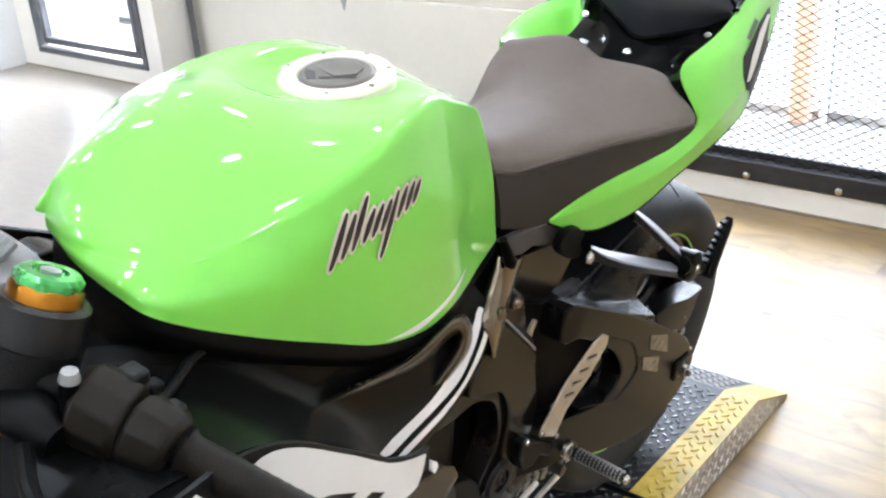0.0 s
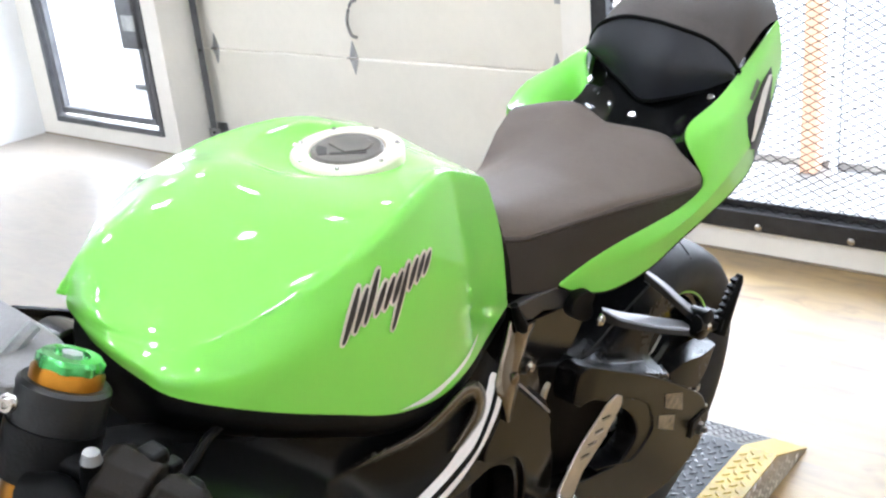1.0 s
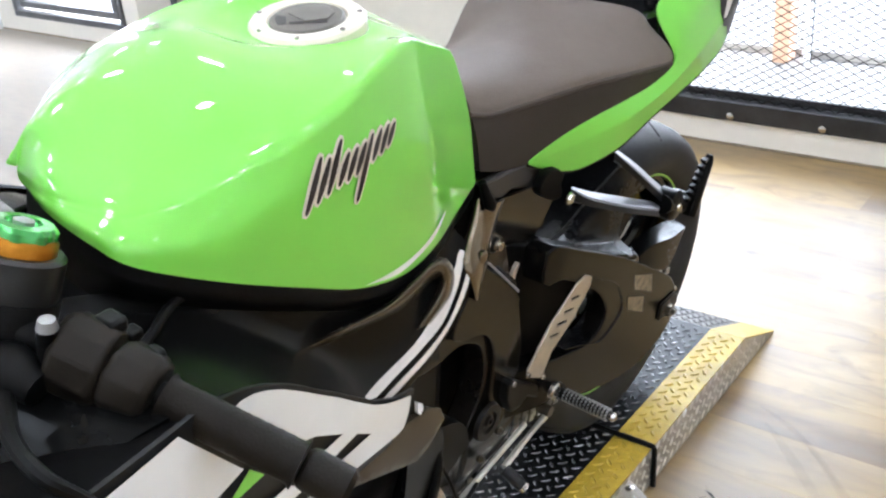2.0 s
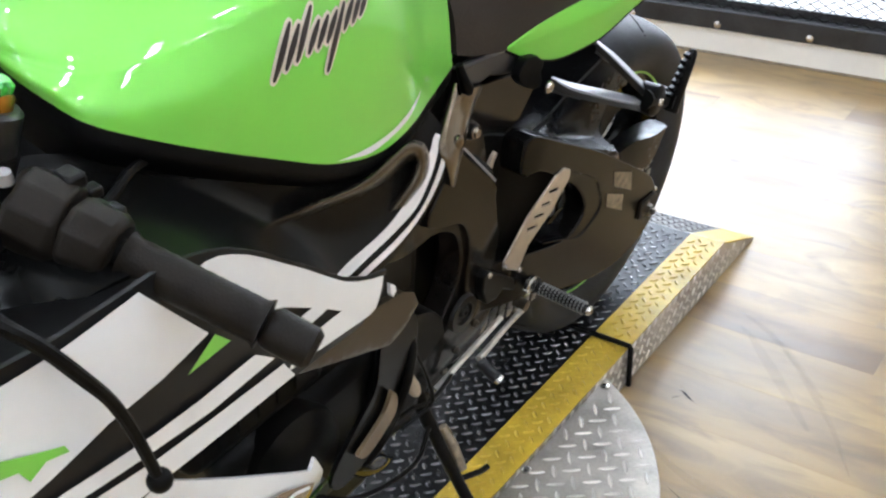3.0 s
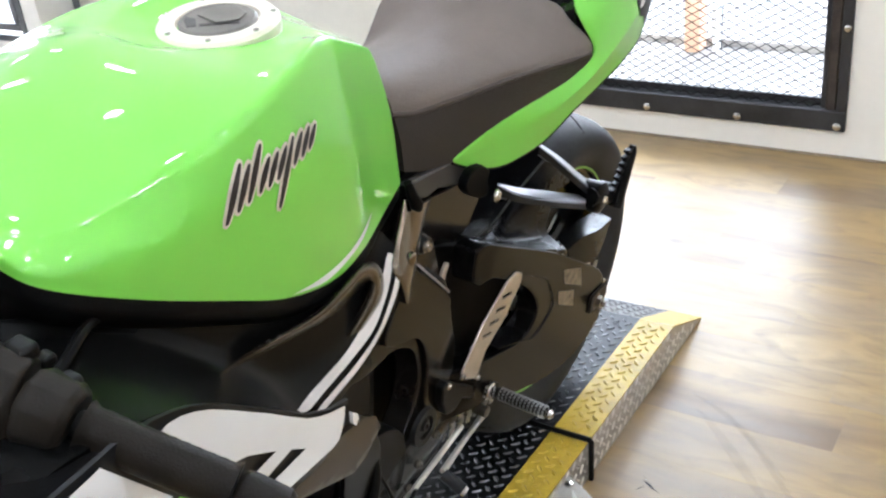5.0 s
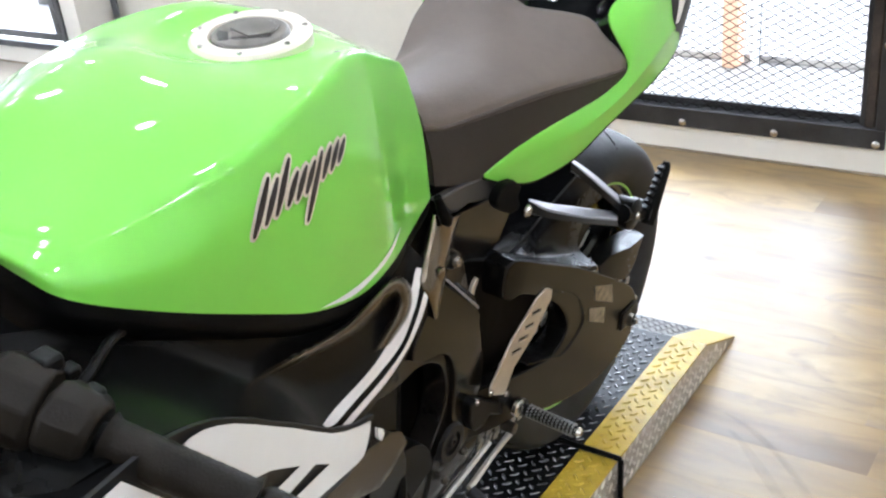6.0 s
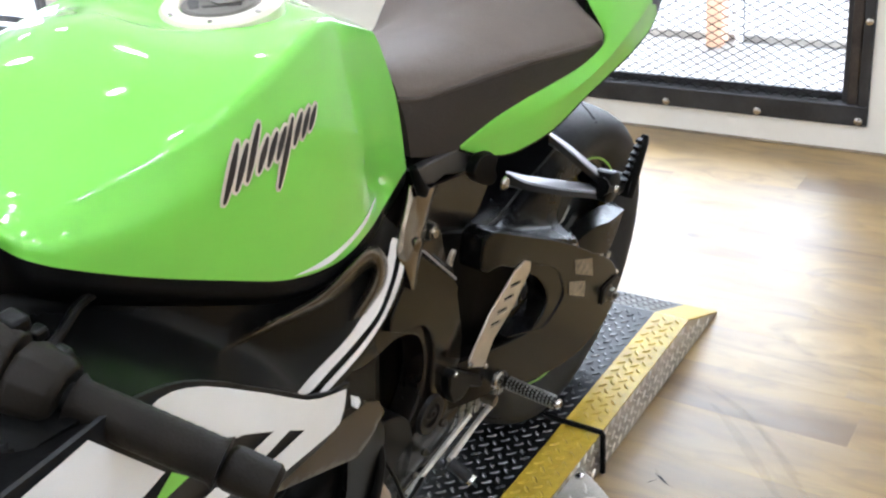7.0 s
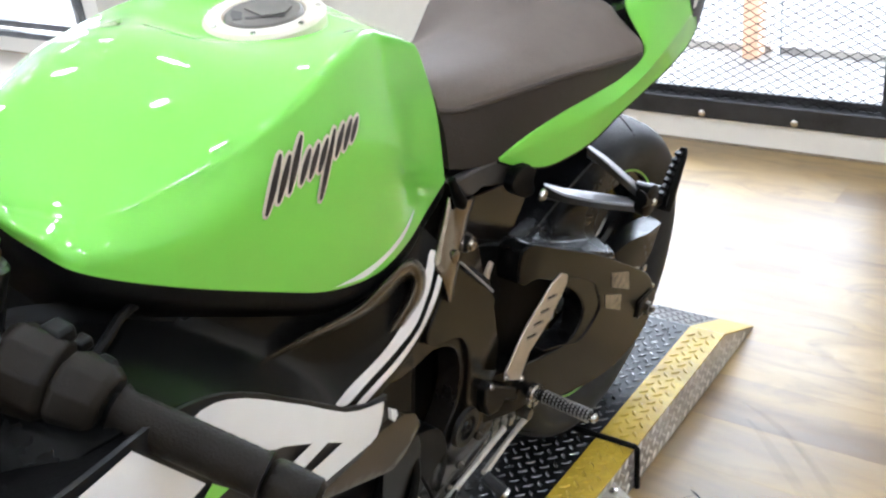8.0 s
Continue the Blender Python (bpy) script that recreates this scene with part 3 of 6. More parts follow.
part("pipe_bracket", box(-1.262, -1.248, 4.11, 4.15, -0.03, 2.9), IRON, post, bevel=0.002)
structure("kerb", box(-6, 6, 4.17, 4.19, -0.029, -0.003), KERB, "low grey concrete kerb outside the mesh", "kerb")


# ceiling downlights
def downlight(x, y):
    e = empty("downlight", Matrix.Translation((x, y, CEILZ)))
    tagged(e, "small round recessed ceiling downlight, switched on", "ceiling light", group="ceiling downlights")
    part("trim_ring", turned([(0, 0.112), (-0.006, 0.112), (-0.01, 0.099), (-0.002, 0.090)], 32, pose(0, 0, 0, 0, 90, 0) @ pose(0, 0, 0, 0, 180, 0)), CEIL, e)
    part("diffuser", turned([(0.001, 0.0), (0.001, 0.088), (0.004, 0.088), (0.004, 0.0)], 24, pose(0, 0, 0, 0, 90, 0)), BULB, e)
    return e


first_light = downlight(-4.85, 2.55)
for ix in range(8):
    for iy in range(6):
        if ix or iy:
            copy_thing(first_light, Matrix.Translation((-4.85 + 1.05 * ix, 2.55 - 1.05 * iy, CEILZ)))


# ---- the ramp ----
def lug_mesh(L=0.026, w=0.0034, h=0.0024):
    return [(-L / 2, 0, 0), (-L * .2, -w, 0), (L * .2, -w, 0), (L / 2, 0, 0), (L * .2, w, 0), (-L * .2, w, 0), (-L * .34, 0, h), (0, -w * .5, h), (L * .34, 0, h), (0, w * .5, h)], \
           [(0, 1, 6), (1, 7, 6), (1, 2, 7), (2, 8, 7), (2, 3, 8), (3, 4, 8), (4, 9, 8), (4, 5, 9), (5, 6, 9), (5, 0, 6), (6, 7, 8, 9)]


def tread(inside, x0, x1, y0, y1, place, step=0.0205, turn=0.0, scale=0.78):
    """Raised lugs in the crossed pattern of tread plate; place maps (u, v) to a frame on the plate."""
    vs, fs = lug_mesh(0.027 * scale)
    V, F = [], []
    # the lattice lies at 45 degrees, each lug pointing at the middle of its neighbours
    cx, cy = (x0 + x1) / 2, (y0 + y1) / 2
    n = int(math.hypot(x1 - x0, y1 - y0) / step / 2) + 2
    r0 = radians(45 + turn)
    for a in range(-n, n + 1):
        for b in range(-n, n + 1):
            u, v = cx + (a * math.cos(r0) - b * math.sin(r0)) * step, cy + (a * math.sin(r0) + b * math.cos(r0)) * step
            if not (x0 <= u <= x1 and y0 <= v <= y1 and inside(u, v)):
                continue
            ang = r0 + (math.pi / 2 if (a + b) % 2 else 0)
            c, s = math.cos(ang), math.sin(ang)
            base = len(V)
            for p in vs:
                V.append(place(u + p[0] * c - p[1] * s, v + p[0] * s + p[1] * c, p[2]))
            F += [[base + k for k in f] for f in fs]
    me = bpy.data.meshes.new("lugs")
    me.from_pydata(V, [], F)
    bm = bmesh.new()
    bm.from_mesh(me)
    bpy.data.meshes.remove(me)
    return bm


RX0, RX1, RZ = -1.022, -0.609, 0.083
RY0, RYB, RYE = -0.75, 1.925, 2.098


def ramp():
    r = empty("display_ramp", Matrix.Translation((0, 0, 0)))
    tagged(r, "low tread-plate display ramp, black with yellow painted edges, on the floor", "ramp")
    slope = (RZ - 0.006) / (RYE - RYB)
    yx = 0.077
    body = bmesh.new()
    prof = [(RY0, 0.0), (RY0, RZ - 0.004), (RYB, RZ - 0.004), (RYE, 0.003), (RYE, 0.0)]
    a = [body.verts.new((RX0 + 0.003, *p)) for p in prof]
    b = [body.verts.new((RX1 - 0.003, *p)) for p in prof]
    body.faces.new(a), body.faces.new(b[::-1])
    for i in range(5):
        body.faces.new((a[i], a[(i + 1) % 5], b[(i + 1) % 5], b[i]))
    part("body", body, DARK_METAL, r)

    def sheet(name, x0, x1, ya, yb, za, zb, material, label=""):
        bm = bmesh.new()
        n = Vector((0, -(zb - za), yb - ya)).normalized() * 0.0035
        v = [bm.verts.new(c) for c in ((x0, ya, za - 0.0035), (x1, ya, za - 0.0035), (x1, yb, zb - 0.0035), (x0, yb, zb - 0.0035),
                                       (x0, ya, za), (x1, ya, za), (x1, yb, zb), (x0, yb, zb))]
        for f in ((3, 2, 1, 0), (4, 5, 6, 7), (0, 1, 5, 4), (1, 2, 6, 5), (2, 3, 7, 6), (3, 0, 4, 7)):
            bm.faces.new([v[i] for i in f])
        return part(name, bm, material, r, label)
    e = 0.0002
    flat = lambda x, y, z: (x, y, RZ + z)
    down = lambda x, y, z: (x, y, RZ - (y - RYB) * slope + z)
    side = lambda x, y, z: (RX1 + z, x, y)
    sheet("deck", RX0 + yx + e, RX1 - yx - e, RY0, RYB - e, RZ, RZ, PLATE_BLACK, "worn black painted tread plate")
    deck = [("edge_stripe", RX1 - yx, RX1, PLATE_YELLOW), ("edge_stripe", RX0, RX0 + yx, PLATE_YELLOW)]
    for nm, x0, x1, mt in deck:
        sheet(nm, x0, x1, RY0, RYB - e, RZ, RZ, mt, "worn yellow painted edge")
        sheet(nm, x0, x1, RYB, RYE, RZ, RZ - (RYE - RYB) * slope, mt, "worn yellow painted edge")
    sheet("approach", RX0 + yx + e, RX1 - yx - e, RYB, RYE, RZ, RZ - (RYE - RYB) * slope, PLATE_DULL, "bare aluminium tread slope")
    sd = bmesh.new()
    v = [sd.verts.new((RX1 + dx, y, z)) for dx in (-0.003, 0.0) for y, z in ((RY0, 0.001), (RYE, 0.001), (RYE, 0.004), (RYB, RZ - 0.004), (RY0, RZ - 0.004))]
    sd.faces.new(v[:5]), sd.faces.new(v[5:][::-1])
    for i in range(5):
        sd.faces.new((v[i], v[(i + 1) % 5], v[5 + (i + 1) % 5], v[5 + i]))
    part("side_plate", sd, PLATE_BARE, r, "bare aluminium tread side")
    m = 0.008
    groups = (("deck_tread", lambda u, v: RX0 + yx + m < u < RX1 - yx - m and v < RYB - m, flat, LUG_GLINT), ("stripe_tread", lambda u, v: (u > RX1 - yx + m or u < RX0 + yx - m) and v < RYB - m and RX0 + m < u < RX1 - m, flat, PLATE_YELLOW),
              ("approach_tread", lambda u, v: RX0 + yx + m < u < RX1 - yx - m and RYB + m < v < RYE - m, down, PLATE_DULL))
    for nm, test, where, mt in groups:
        o = part(nm, tread(test, RX0, RX1, RY0, RYE, where), mt, r)
        o["kind"] = "stuff"
    o = part("side_tread", tread(lambda u, v: v > 0.010 and v < min(RZ - 0.010, 0.004 + (RYE - u) * slope - 0.012), RY0, RYE, 0.004, RZ, side), LUG_BRIGHT, r)
    o["kind"] = "stuff"
    return r


ramp()


def stand_plate():
    """Round tread plate at the ramp's edge on which the side stand rests."""
    cx, cy, rad, z = -0.80, 0.985, 0.455, 0.0785
    d = empty("stand_plate")
    tagged(d, "round bare aluminium tread plate beside the ramp under the side stand", "plate")

    def arc(r):
        a0 = math.acos((RX1 + 0.0045 - cx) / r)
        return [(cx + r * math.cos(a), cy + r * math.sin(a)) for a in np.linspace(-a0, a0, 56)]
    for nm, r, z0, z1, mt in (("disc", rad, z - 0.006, z, PLATE_BARE), ("support", rad - 0.03, 0.0, z - 0.0065, DARK_METAL)):
        bm = bmesh.new()
        lo = [bm.verts.new((x, y, z0)) for x, y in arc(r)]
        hi = [bm.verts.new((x, y, z1)) for x, y in arc(r)]
        bm.faces.new(lo[::-1]), bm.faces.new(hi)
        n = len(lo)
        for i in range(n):
            bm.faces.new((lo[i], lo[(i + 1) % n], hi[(i + 1) % n], hi[i]))
        part(nm, bm, mt, d, bevel=0.0012)
    o = part("disc_tread", tread(lambda u, v: u > RX1 + 0.02 and math.hypot(u - cx, v - cy) < rad - 0.018, RX1, cx + rad, cy - rad, cy + rad, lambda x, y, h: (x, y, z + h), step=0.029, turn=-8, scale=1.2), LUG_BRIGHT, d)
    o["kind"] = "stuff"
    for x, y in ((-0.592, 1.372), (-0.597, 1.12), (-0.40, 1.08), (-0.592, 0.62), (-0.40, 0.85)):
        s = part("screw", turned([(0, 0.0085), (0.003, 0.008), (0.0045, 0.005), (0.0045, 0.0)], 12, pose(x, y, z, 0, -90, 0)), STEEL, d)


stand_plate()
hook = empty("tie_down_hoop")
tagged(hook, "bent black steel hoop over the yellow edge of the ramp", "hoop")
part("rod", tube([(-0.80, 1.49, RZ + 0.007), (-0.72, 1.489, RZ + 0.007), (-0.605, 1.487, RZ + 0.008), (-0.6015, 1.487, RZ + 0.003), (-0.6015, 1.48, 0.004)], 0.0055, 8), BLACK_SATIN, hook)

# white triangle of unknown kind, placed to fit the camera's view
scrap = bmesh.new()
sv = [scrap.verts.new(c) for c in ((-.819, .823, RZ + .0045), (-.799, .840, RZ + .0045), (-.769, .871, RZ + .0045), (-.802, .905, RZ + .012))]
scrap.faces.new((sv[0], sv[1], sv[3])), scrap.faces.new((sv[1], sv[2], sv[3]))
tagged(part("paper_scrap", scrap, CREAM, solid=.0006), "small white triangle on the black deck", "paper")


# arcs rubbed into the floor by tyres
def scuff(pts, w):
    line = even([(x, y, .0006) for x, y in pts], 30)
    bm = bmesh.new()
    rows = []
    for i, p in enumerate(line):
        d = (line[min(i + 1, 29)] - line[max(i - 1, 0)]).normalized()
        s = Vector((-d.y, d.x, 0)) * w * (.25 + .75 * math.sin(math.pi * (i + .5) / 30))
        rows.append([bm.verts.new(p + s), bm.verts.new(p - s)])
    for a, b in zip(rows, rows[1:]):
        bm.faces.new((a[0], a[1], b[1], b[0]))
    return part("scuff_mark", bm, SCUFF, floor)


scuff([(-.529, 1.82), (-.46, 1.786), (-.383, 1.727), (-.285, 1.63)], .008)
scuff([(-.50, 1.77), (-.463, 1.739), (-.378, 1.649), (-.276, 1.532)], .011)
scuff([(-.44, 1.78), (-.36, 1.70), (-.25, 1.57), (-.18, 1.46)], .006)
scuff([(-.52, 1.535), (-.497, 1.512), (-.47, 1.500)], .004)
scuff([(-.50, 1.36), (-.40, 1.315), (-.28, 1.30), (-.15, 1.33)], .010)


# chipped edges and cracks in the floor film
def chip(x, y, a, ln, w):
    bm = bmesh.new()
    d, s = Vector((math.cos(a), math.sin(a), 0)), Vector((-math.sin(a), math.cos(a), 0))
    c = Vector((x, y, .0008))
    q = [c - d * ln, c - d * ln * .3 + s * w, c + d * ln * .2 + s * w * .5, c + d * ln, c + d * ln * .3 - s * w * .6, c - d * ln * .4 - s * w * .3]
    bm.faces.new([bm.verts.new(v) for v in q])
    part("floor_chip", bm, GRIP, floor)


for x, y, a, ln, w in ((-.497, 1.512, -.5, .022, .0035), (-.512, 1.50, .9, .012, .0012), (-.385, 1.262, -.45, .045, .0012), (-.30, 1.22, -.5, .02, .0012), (-.26, 1.30, .2, .006, .003), (-.05, 1.22, .3, .004, .003), (-.16, 1.62, 0, .003, .002), (-.02, 1.9, 0, .004, .003), (.1, 2.3, .4, .004, .003)):
    chip(x, y, a, ln, w)

# ---- the motorcycle ----
# its own axes: x to its left side, y to its rear from the rear axle, z up; it leans on its side stand
BIKE = empty("motorcycle", pose(-0.81, 1.56, RZ + 0.0016, 0, 9, 0))
tagged(BIKE, "lime green and black sport motorcycle leaning on its side stand", "motorcycle")
flip = Matrix.Diagonal((-1, 1, 1, 1))


def both(name, make, material, parent=BIKE, label="", rise=0.0, **k):
    """A part for each side of the machine."""
    out = []
    for s in (1, -1):
        bm = make()
        if s < 0:
            for v in bm.verts:
                v.co.z += rise * v.co.x
            bm.transform(flip)
        out.append(part(name, bm, material, parent, label, **k))
    return out


def bolt(p, r=0.007, h=0.006, parent=BIKE, material=STEEL, d=(1, 0, 0)):
    q = Vector((1, 0, 0)).rotation_difference(Vector(d)).to_matrix().to_4x4()
    bm = turned([(0, r * 1.15), (h * 0.4, r * 1.15), (h * 0.45, r), (h, r * 0.85), (h, r * 0.45), (h * 0.5, r * 0.4), (h * 0.5, 0)], 14, Matrix.Translation(p) @ q)
    return part("bolt", bm, material, parent)


# fuel tank
TB = [(0.004, -1.08, 0.943), (0.062, -1.099, 0.949), (0.114, -1.1, 0.942), (0.146, -1.086, 0.928), (0.162, -1.019, 0.887), (0.163, -0.922, 0.83), (0.159, -0.841, 0.785), (0.148, -0.757, 0.755), (0.134, -0.687, 0.75), (0.108, -0.612, 0.749), (0.09, -0.55, 0.755)]
TS = [(0.003, -1.083, 0.951), (0.06, -1.1, 0.957), (0.113, -1.099, 0.953), (0.145, -1.08, 0.941), (0.161, -1.01, 0.925), (0.163, -0.926, 0.912), (0.158, -0.848, 0.893), (0.148, -0.772, 0.877), (0.134, -0.708, 0.874), (0.107, -0.638, 0.86), (0.083, -0.56, 0.844)]
TC = [(0.002, -1.083, 0.957), (0.056, -1.096, 0.964), (0.098, -1.086, 0.963), (0.127, -1.062, 0.96), (0.138, -0.995, 0.963), (0.146, -0.923, 0.97), (0.142, -0.852, 0.979), (0.13, -0.783, 0.991), (0.112, -0.72, 0.992), (0.096, -0.66, 0.965), (0.078, -0.596, 0.934)]
TT = [(.001, -1.081, .962), (.04, -1.086, .975), (.058, -1.066, .9795), (.07, -1.03, .989), (.079, -.978, .9985), (.083, -.92, 1.003), (.080, -.858, 1.0), (.073, -.795, .990), (.066, -.735, .986), (.058, -.672, .976), (.048, -.602, .945)]
TM = [(0, -1.08, .964), (0, -1.071, .978), (0, -1.06, .9933), (0, -1.02, 1.0105), (0, -.97, 1.0185), (0, -.915, 1.0210), (0, -.862, 1.0105), (0, -.808, .992), (0, -.748, .9875), (0, -.685, .984), (0, -.6, .948)]
TG = [(a[0] * .74 + b[0] * .26 + .0028 * min(1, k / 5), a[1] * .74 + b[1] * .26, a[2] * .74 + b[2] * .26) for k, (a, b) in enumerate(zip(TC, TS))]
TH = [(a[0] * .72 + b[0] * .28, a[1] * .72 + b[1] * .28, a[2] * .72 + b[2] * .28 + .0015) for a, b in zip(TC, TT)]
# the far side, as seen over the top
FT = [(-0.0001, -1.0810, 0.9618), (-0.0042, -1.0860, 0.9674), (-0.0146, -1.0660, 0.9699), (-0.0364, -1.0300, 0.9851), (-0.0440, -0.9830, 1.0042), (-0.0560, -0.9245, 1.0120), (-0.0620, -0.8675, 1.0065), (-0.0640, -0.8100, 0.9970), (-0.0590, -0.7475, 0.9983), (-0.0520, -0.6890, 0.9925), (-0.0450, -0.6145, 0.9630)]
FC = [(-0.0005, -1.0810, 0.9610), (-0.0040, -1.0850, 0.9655), (-0.0170, -1.0640, 0.9670), (-0.0430, -1.0330, 0.9715), (-0.0840, -0.9920, 0.9705), (-0.1120, -0.9340, 0.9810), (-0.1240, -0.8730, 0.9870), (-0.1280, -0.8120, 0.9930), (-0.1180, -0.7470, 0.9960), (-0.1040, -0.6930, 0.9910), (-0.0900, -0.6290, 0.9700)]
drop = lambda y: min(1.0, max(0.0, (y + 1.07) / .10))
FB = [(x * .93, y, z - .10 * drop(y)) for x, y, z in FC]

CAP_N = Vector((-.04, -.085, 1)).normalized()
CAP_C = Vector((.000, -.740, .9945))


def seated(bm):
    """The tank's skin pressed flat under the filler ring."""
    for v in bm.verts:
        d = v.co - CAP_C
        h = d.dot(CAP_N)
        reach = (d - CAP_N * h).length
        top = -.005 + max(0, reach - .062) * .45
        if reach < .13 and h > top:
            v.co -= CAP_N * (h - top) * min(1, (.13 - reach) / .03)
    return bm


tank = part("fuel_tank", join(seated(loft([[TB, TS, TG, TC, TH, TT, TM, FT, FC]], 80, 84)), loft([[FC[5:], FB[5:]]], 8, 60)), GREEN, BIKE, "glossy lime green fuel tank", sharp=70, solid=0.004, core=(0, -.85, .85), weld=.0006)
TANK = [bvh_of(tank)]


def cap():
    q = Matrix.Translation(CAP_C - CAP_N * .010) @ Vector((1, 0, 0)).rotation_difference(CAP_N).to_matrix().to_4x4()
    ring = part("filler_ring", turned([(-.014, .0605), (.006, .0605), (.0095, .0575), (.0105, .050), (.0095, .0415), (.007, .040), (.004, .040), (.004, 0)], 48, q), CREAM, tank, "pale filler ring with small bolts")
    part("filler_cap", turned([(.0045, .0388), (.0085, .0388), (.0105, .036), (.0105, 0)], 40, q), CAP_GREY, tank, "grey fuel filler cap")
    part("key_cover", plate([(-.012, -.010), (.006, -.024), (.022, -.018), (.030, .004), (.016, .022), (-.008, .020)], .0106, .0124, smooth=0), CAP_GREY, tank, m=q, bevel=0.0008)
    part("recess", plate([(-.024, -.0005), (-.0215, .004), (.006, -.0245), (.0015, -.0285)], .0104, .0110), INK, tank, m=q)
    part("recess", plate([(-.033, .008), (-.026, .002), (-.014, .016), (-.016, .028), (-.024, .022)], .0104, .0110), RAIL, tank, m=q)
    for k in range(7):
        a = k * math.tau / 7 + 0.2
        b = turned([(.0100, .0030), (.0112, .0028), (.0112, 0)], 10, q @ Matrix.Translation((0, .0535 * math.cos(a), .0535 * math.sin(a))))
        part("bolt", b, STEEL, ring)


cap()


# model script on the tank: brush strokes in black on a pale outline
def script_strokes():
    base, along, up = Vector((-.919, .908)), Vector((.126, .002)), Vector((.017, .042))
    strokes = [[(lo * .04 + x, lo), (x + .02 + .5 * (lo + hi) * .06, .5 * (lo + hi)), (x + .05 + hi * .06, hi)] for x, lo, hi in
               ((-.02, .0, .92), (.09, .10, .80), (.20, .14, 1.02), (.33, .16, .66), (.44, .14, .64), (.55, .14, .62), (.635, -.48, .70), (.76, .18, .66), (.87, .20, .64), (.97, .24, .58))]
    for w, mt, off, nm in ((.0066, CREAM, .0010, "script_outline"), (.0034, INK, .0018, "script_stroke")):
        for k, st in enumerate(strokes):
            line = spline([Vector((0, *(base + along * p[0] + up * p[1]))) for p in st], 11)
            left, right = [], []
            for i, p in enumerate(line):
                d = (line[min(i + 1, 10)] - line[max(i - 1, 0)]).normalized()
                nrm = Vector((0, -d.z, d.y))
                g = .40 + .75 * math.sin(math.pi * (.12 + .8 * i / 10))
                h = (w - .0034) + .0034 * g
                left.append(p + nrm * h), right.append(p - nrm * h)
                if i in (0, 10):
                    o = d * h * .9 * (1 if i else -1)
                    mid = [p + o + nrm * h * .5, p + o - nrm * h * .5]
                    if i:
                        left += mid[:1]
                        right += mid[1:]
                    else:
                        left.insert(0, mid[0])
                        right.insert(0, mid[1])
            part(nm, film_on([(v.y, v.z) for v in left + right[::-1]], TANK, off + 0.00008 * k), mt, tank)


script_strokes()
part("trim_film", film_on([(-.838, .7865), (-.778, .7655), (-.729, .7625), (-.690, .7655), (-.655, .777), (-.668, .7765), (-.700, .7715), (-.74, .7695), (-.785, .7745)], TANK, .0012, smooth=40), WHITE, tank, "thin white line along the tank's lower edge")

# black sheet below the tank, with a dark gap
UB = [(x * .955, y + .003, z + .008) for x, y, z in TB]
skirt = [UB, [(x * .995, y, z - .005) for x, y, z in TB], [(x * .985, y - .002, z - .020) for x, y, z in TB], [(x * .80, y, z - .05) for x, y, z in TB]]
part("tank_skirt", loft([skirt], 12, 60), BLACK_MATTE, BIKE, "black sheet under the edge of the tank", solid=0.003)

# rider's seat
seat_g1 = [[(.087, -.537, .764), (.093, -.497, .751), (.101, -.433, .741), (.112, -.373, .752), (.121, -.316, .760), (.130, -.252, .764), (.140, -.188, .770), (.149, -.145, .792)],
           [(.086, -.546, .810), (.0925, -.506, .799), (.101, -.448, .792), (.1145, -.376, .793), (.125, -.318, .796), (.134, -.262, .795), (.143, -.192, .793), (.150, -.150, .802)],
           [(.081, -.555, .846), (.087, -.517, .834), (.0965, -.463, .830), (.1125, -.378, .826), (.122, -.330, .824), (.131, -.284, .820), (.1435, -.198, .810), (.1495, -.156, .808)]]
seat_g2 = [seat_g1[2],
           [(.077, -.557, .861), (.083, -.518, .848), (.092, -.462, .842), (.107, -.378, .838), (.116, -.330, .836), (.124, -.284, .832), (.136, -.198, .824), (.143, -.152, .824)],
           [(.066, -.560, .877), (.071, -.512, .864), (.078, -.455, .855), (.089, -.372, .847), (.096, -.322, .846), (.102, -.265, .845), (.110, -.195, .848), (.113, -.162, .852)],
           [(.046, -.567, .889), (.048, -.515, .875), (.052, -.455, .865), (.058, -.372, .856), (.061, -.322, .855), (.066, -.265, .856), (.075, -.205, .862), (.083, -.165, .872)],
           [(0, -.575, .899), (0, -.52, .882), (0, -.458, .870), (0, -.38, .861), (0, -.33, .860), (0, -.27, .861), (0, -.215, .867), (0, -.185, .874)]]
seat_far = [seat_g2[4],
            [(-.03, -.57, .890), (-.033, -.515, .873), (-.037, -.465, .865), (-.042, -.40, .858), (-.045, -.35, .858), (-.05, -.285, .867), (-.055, -.235, .880), (-.06, -.187, .892)],
            [(-.055, -.56, .850), (-.062, -.505, .838), (-.070, -.465, .832), (-.080, -.42, .830), (-.088, -.375, .834), (-.099, -.337, .852), (-.110, -.300, .869), (-.120, -.245, .884)]]
for c in (*seat_g1, *seat_g2[1:], *seat_far[1:]):
    c.append((c[-1][0] - .010 * (c[-1][0] > 0), c[-1][1] + .03, c[-1][2] - .022))     # tucked under the tail
seat_far2 = [seat_far[2], [(x * .96, y + .01, z - .05) for x, y, z in seat_far[2]]]
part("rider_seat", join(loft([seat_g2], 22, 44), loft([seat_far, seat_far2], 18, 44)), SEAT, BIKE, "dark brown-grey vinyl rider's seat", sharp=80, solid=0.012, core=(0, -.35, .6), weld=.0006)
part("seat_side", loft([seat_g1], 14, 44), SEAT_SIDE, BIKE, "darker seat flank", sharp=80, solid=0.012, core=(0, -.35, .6))
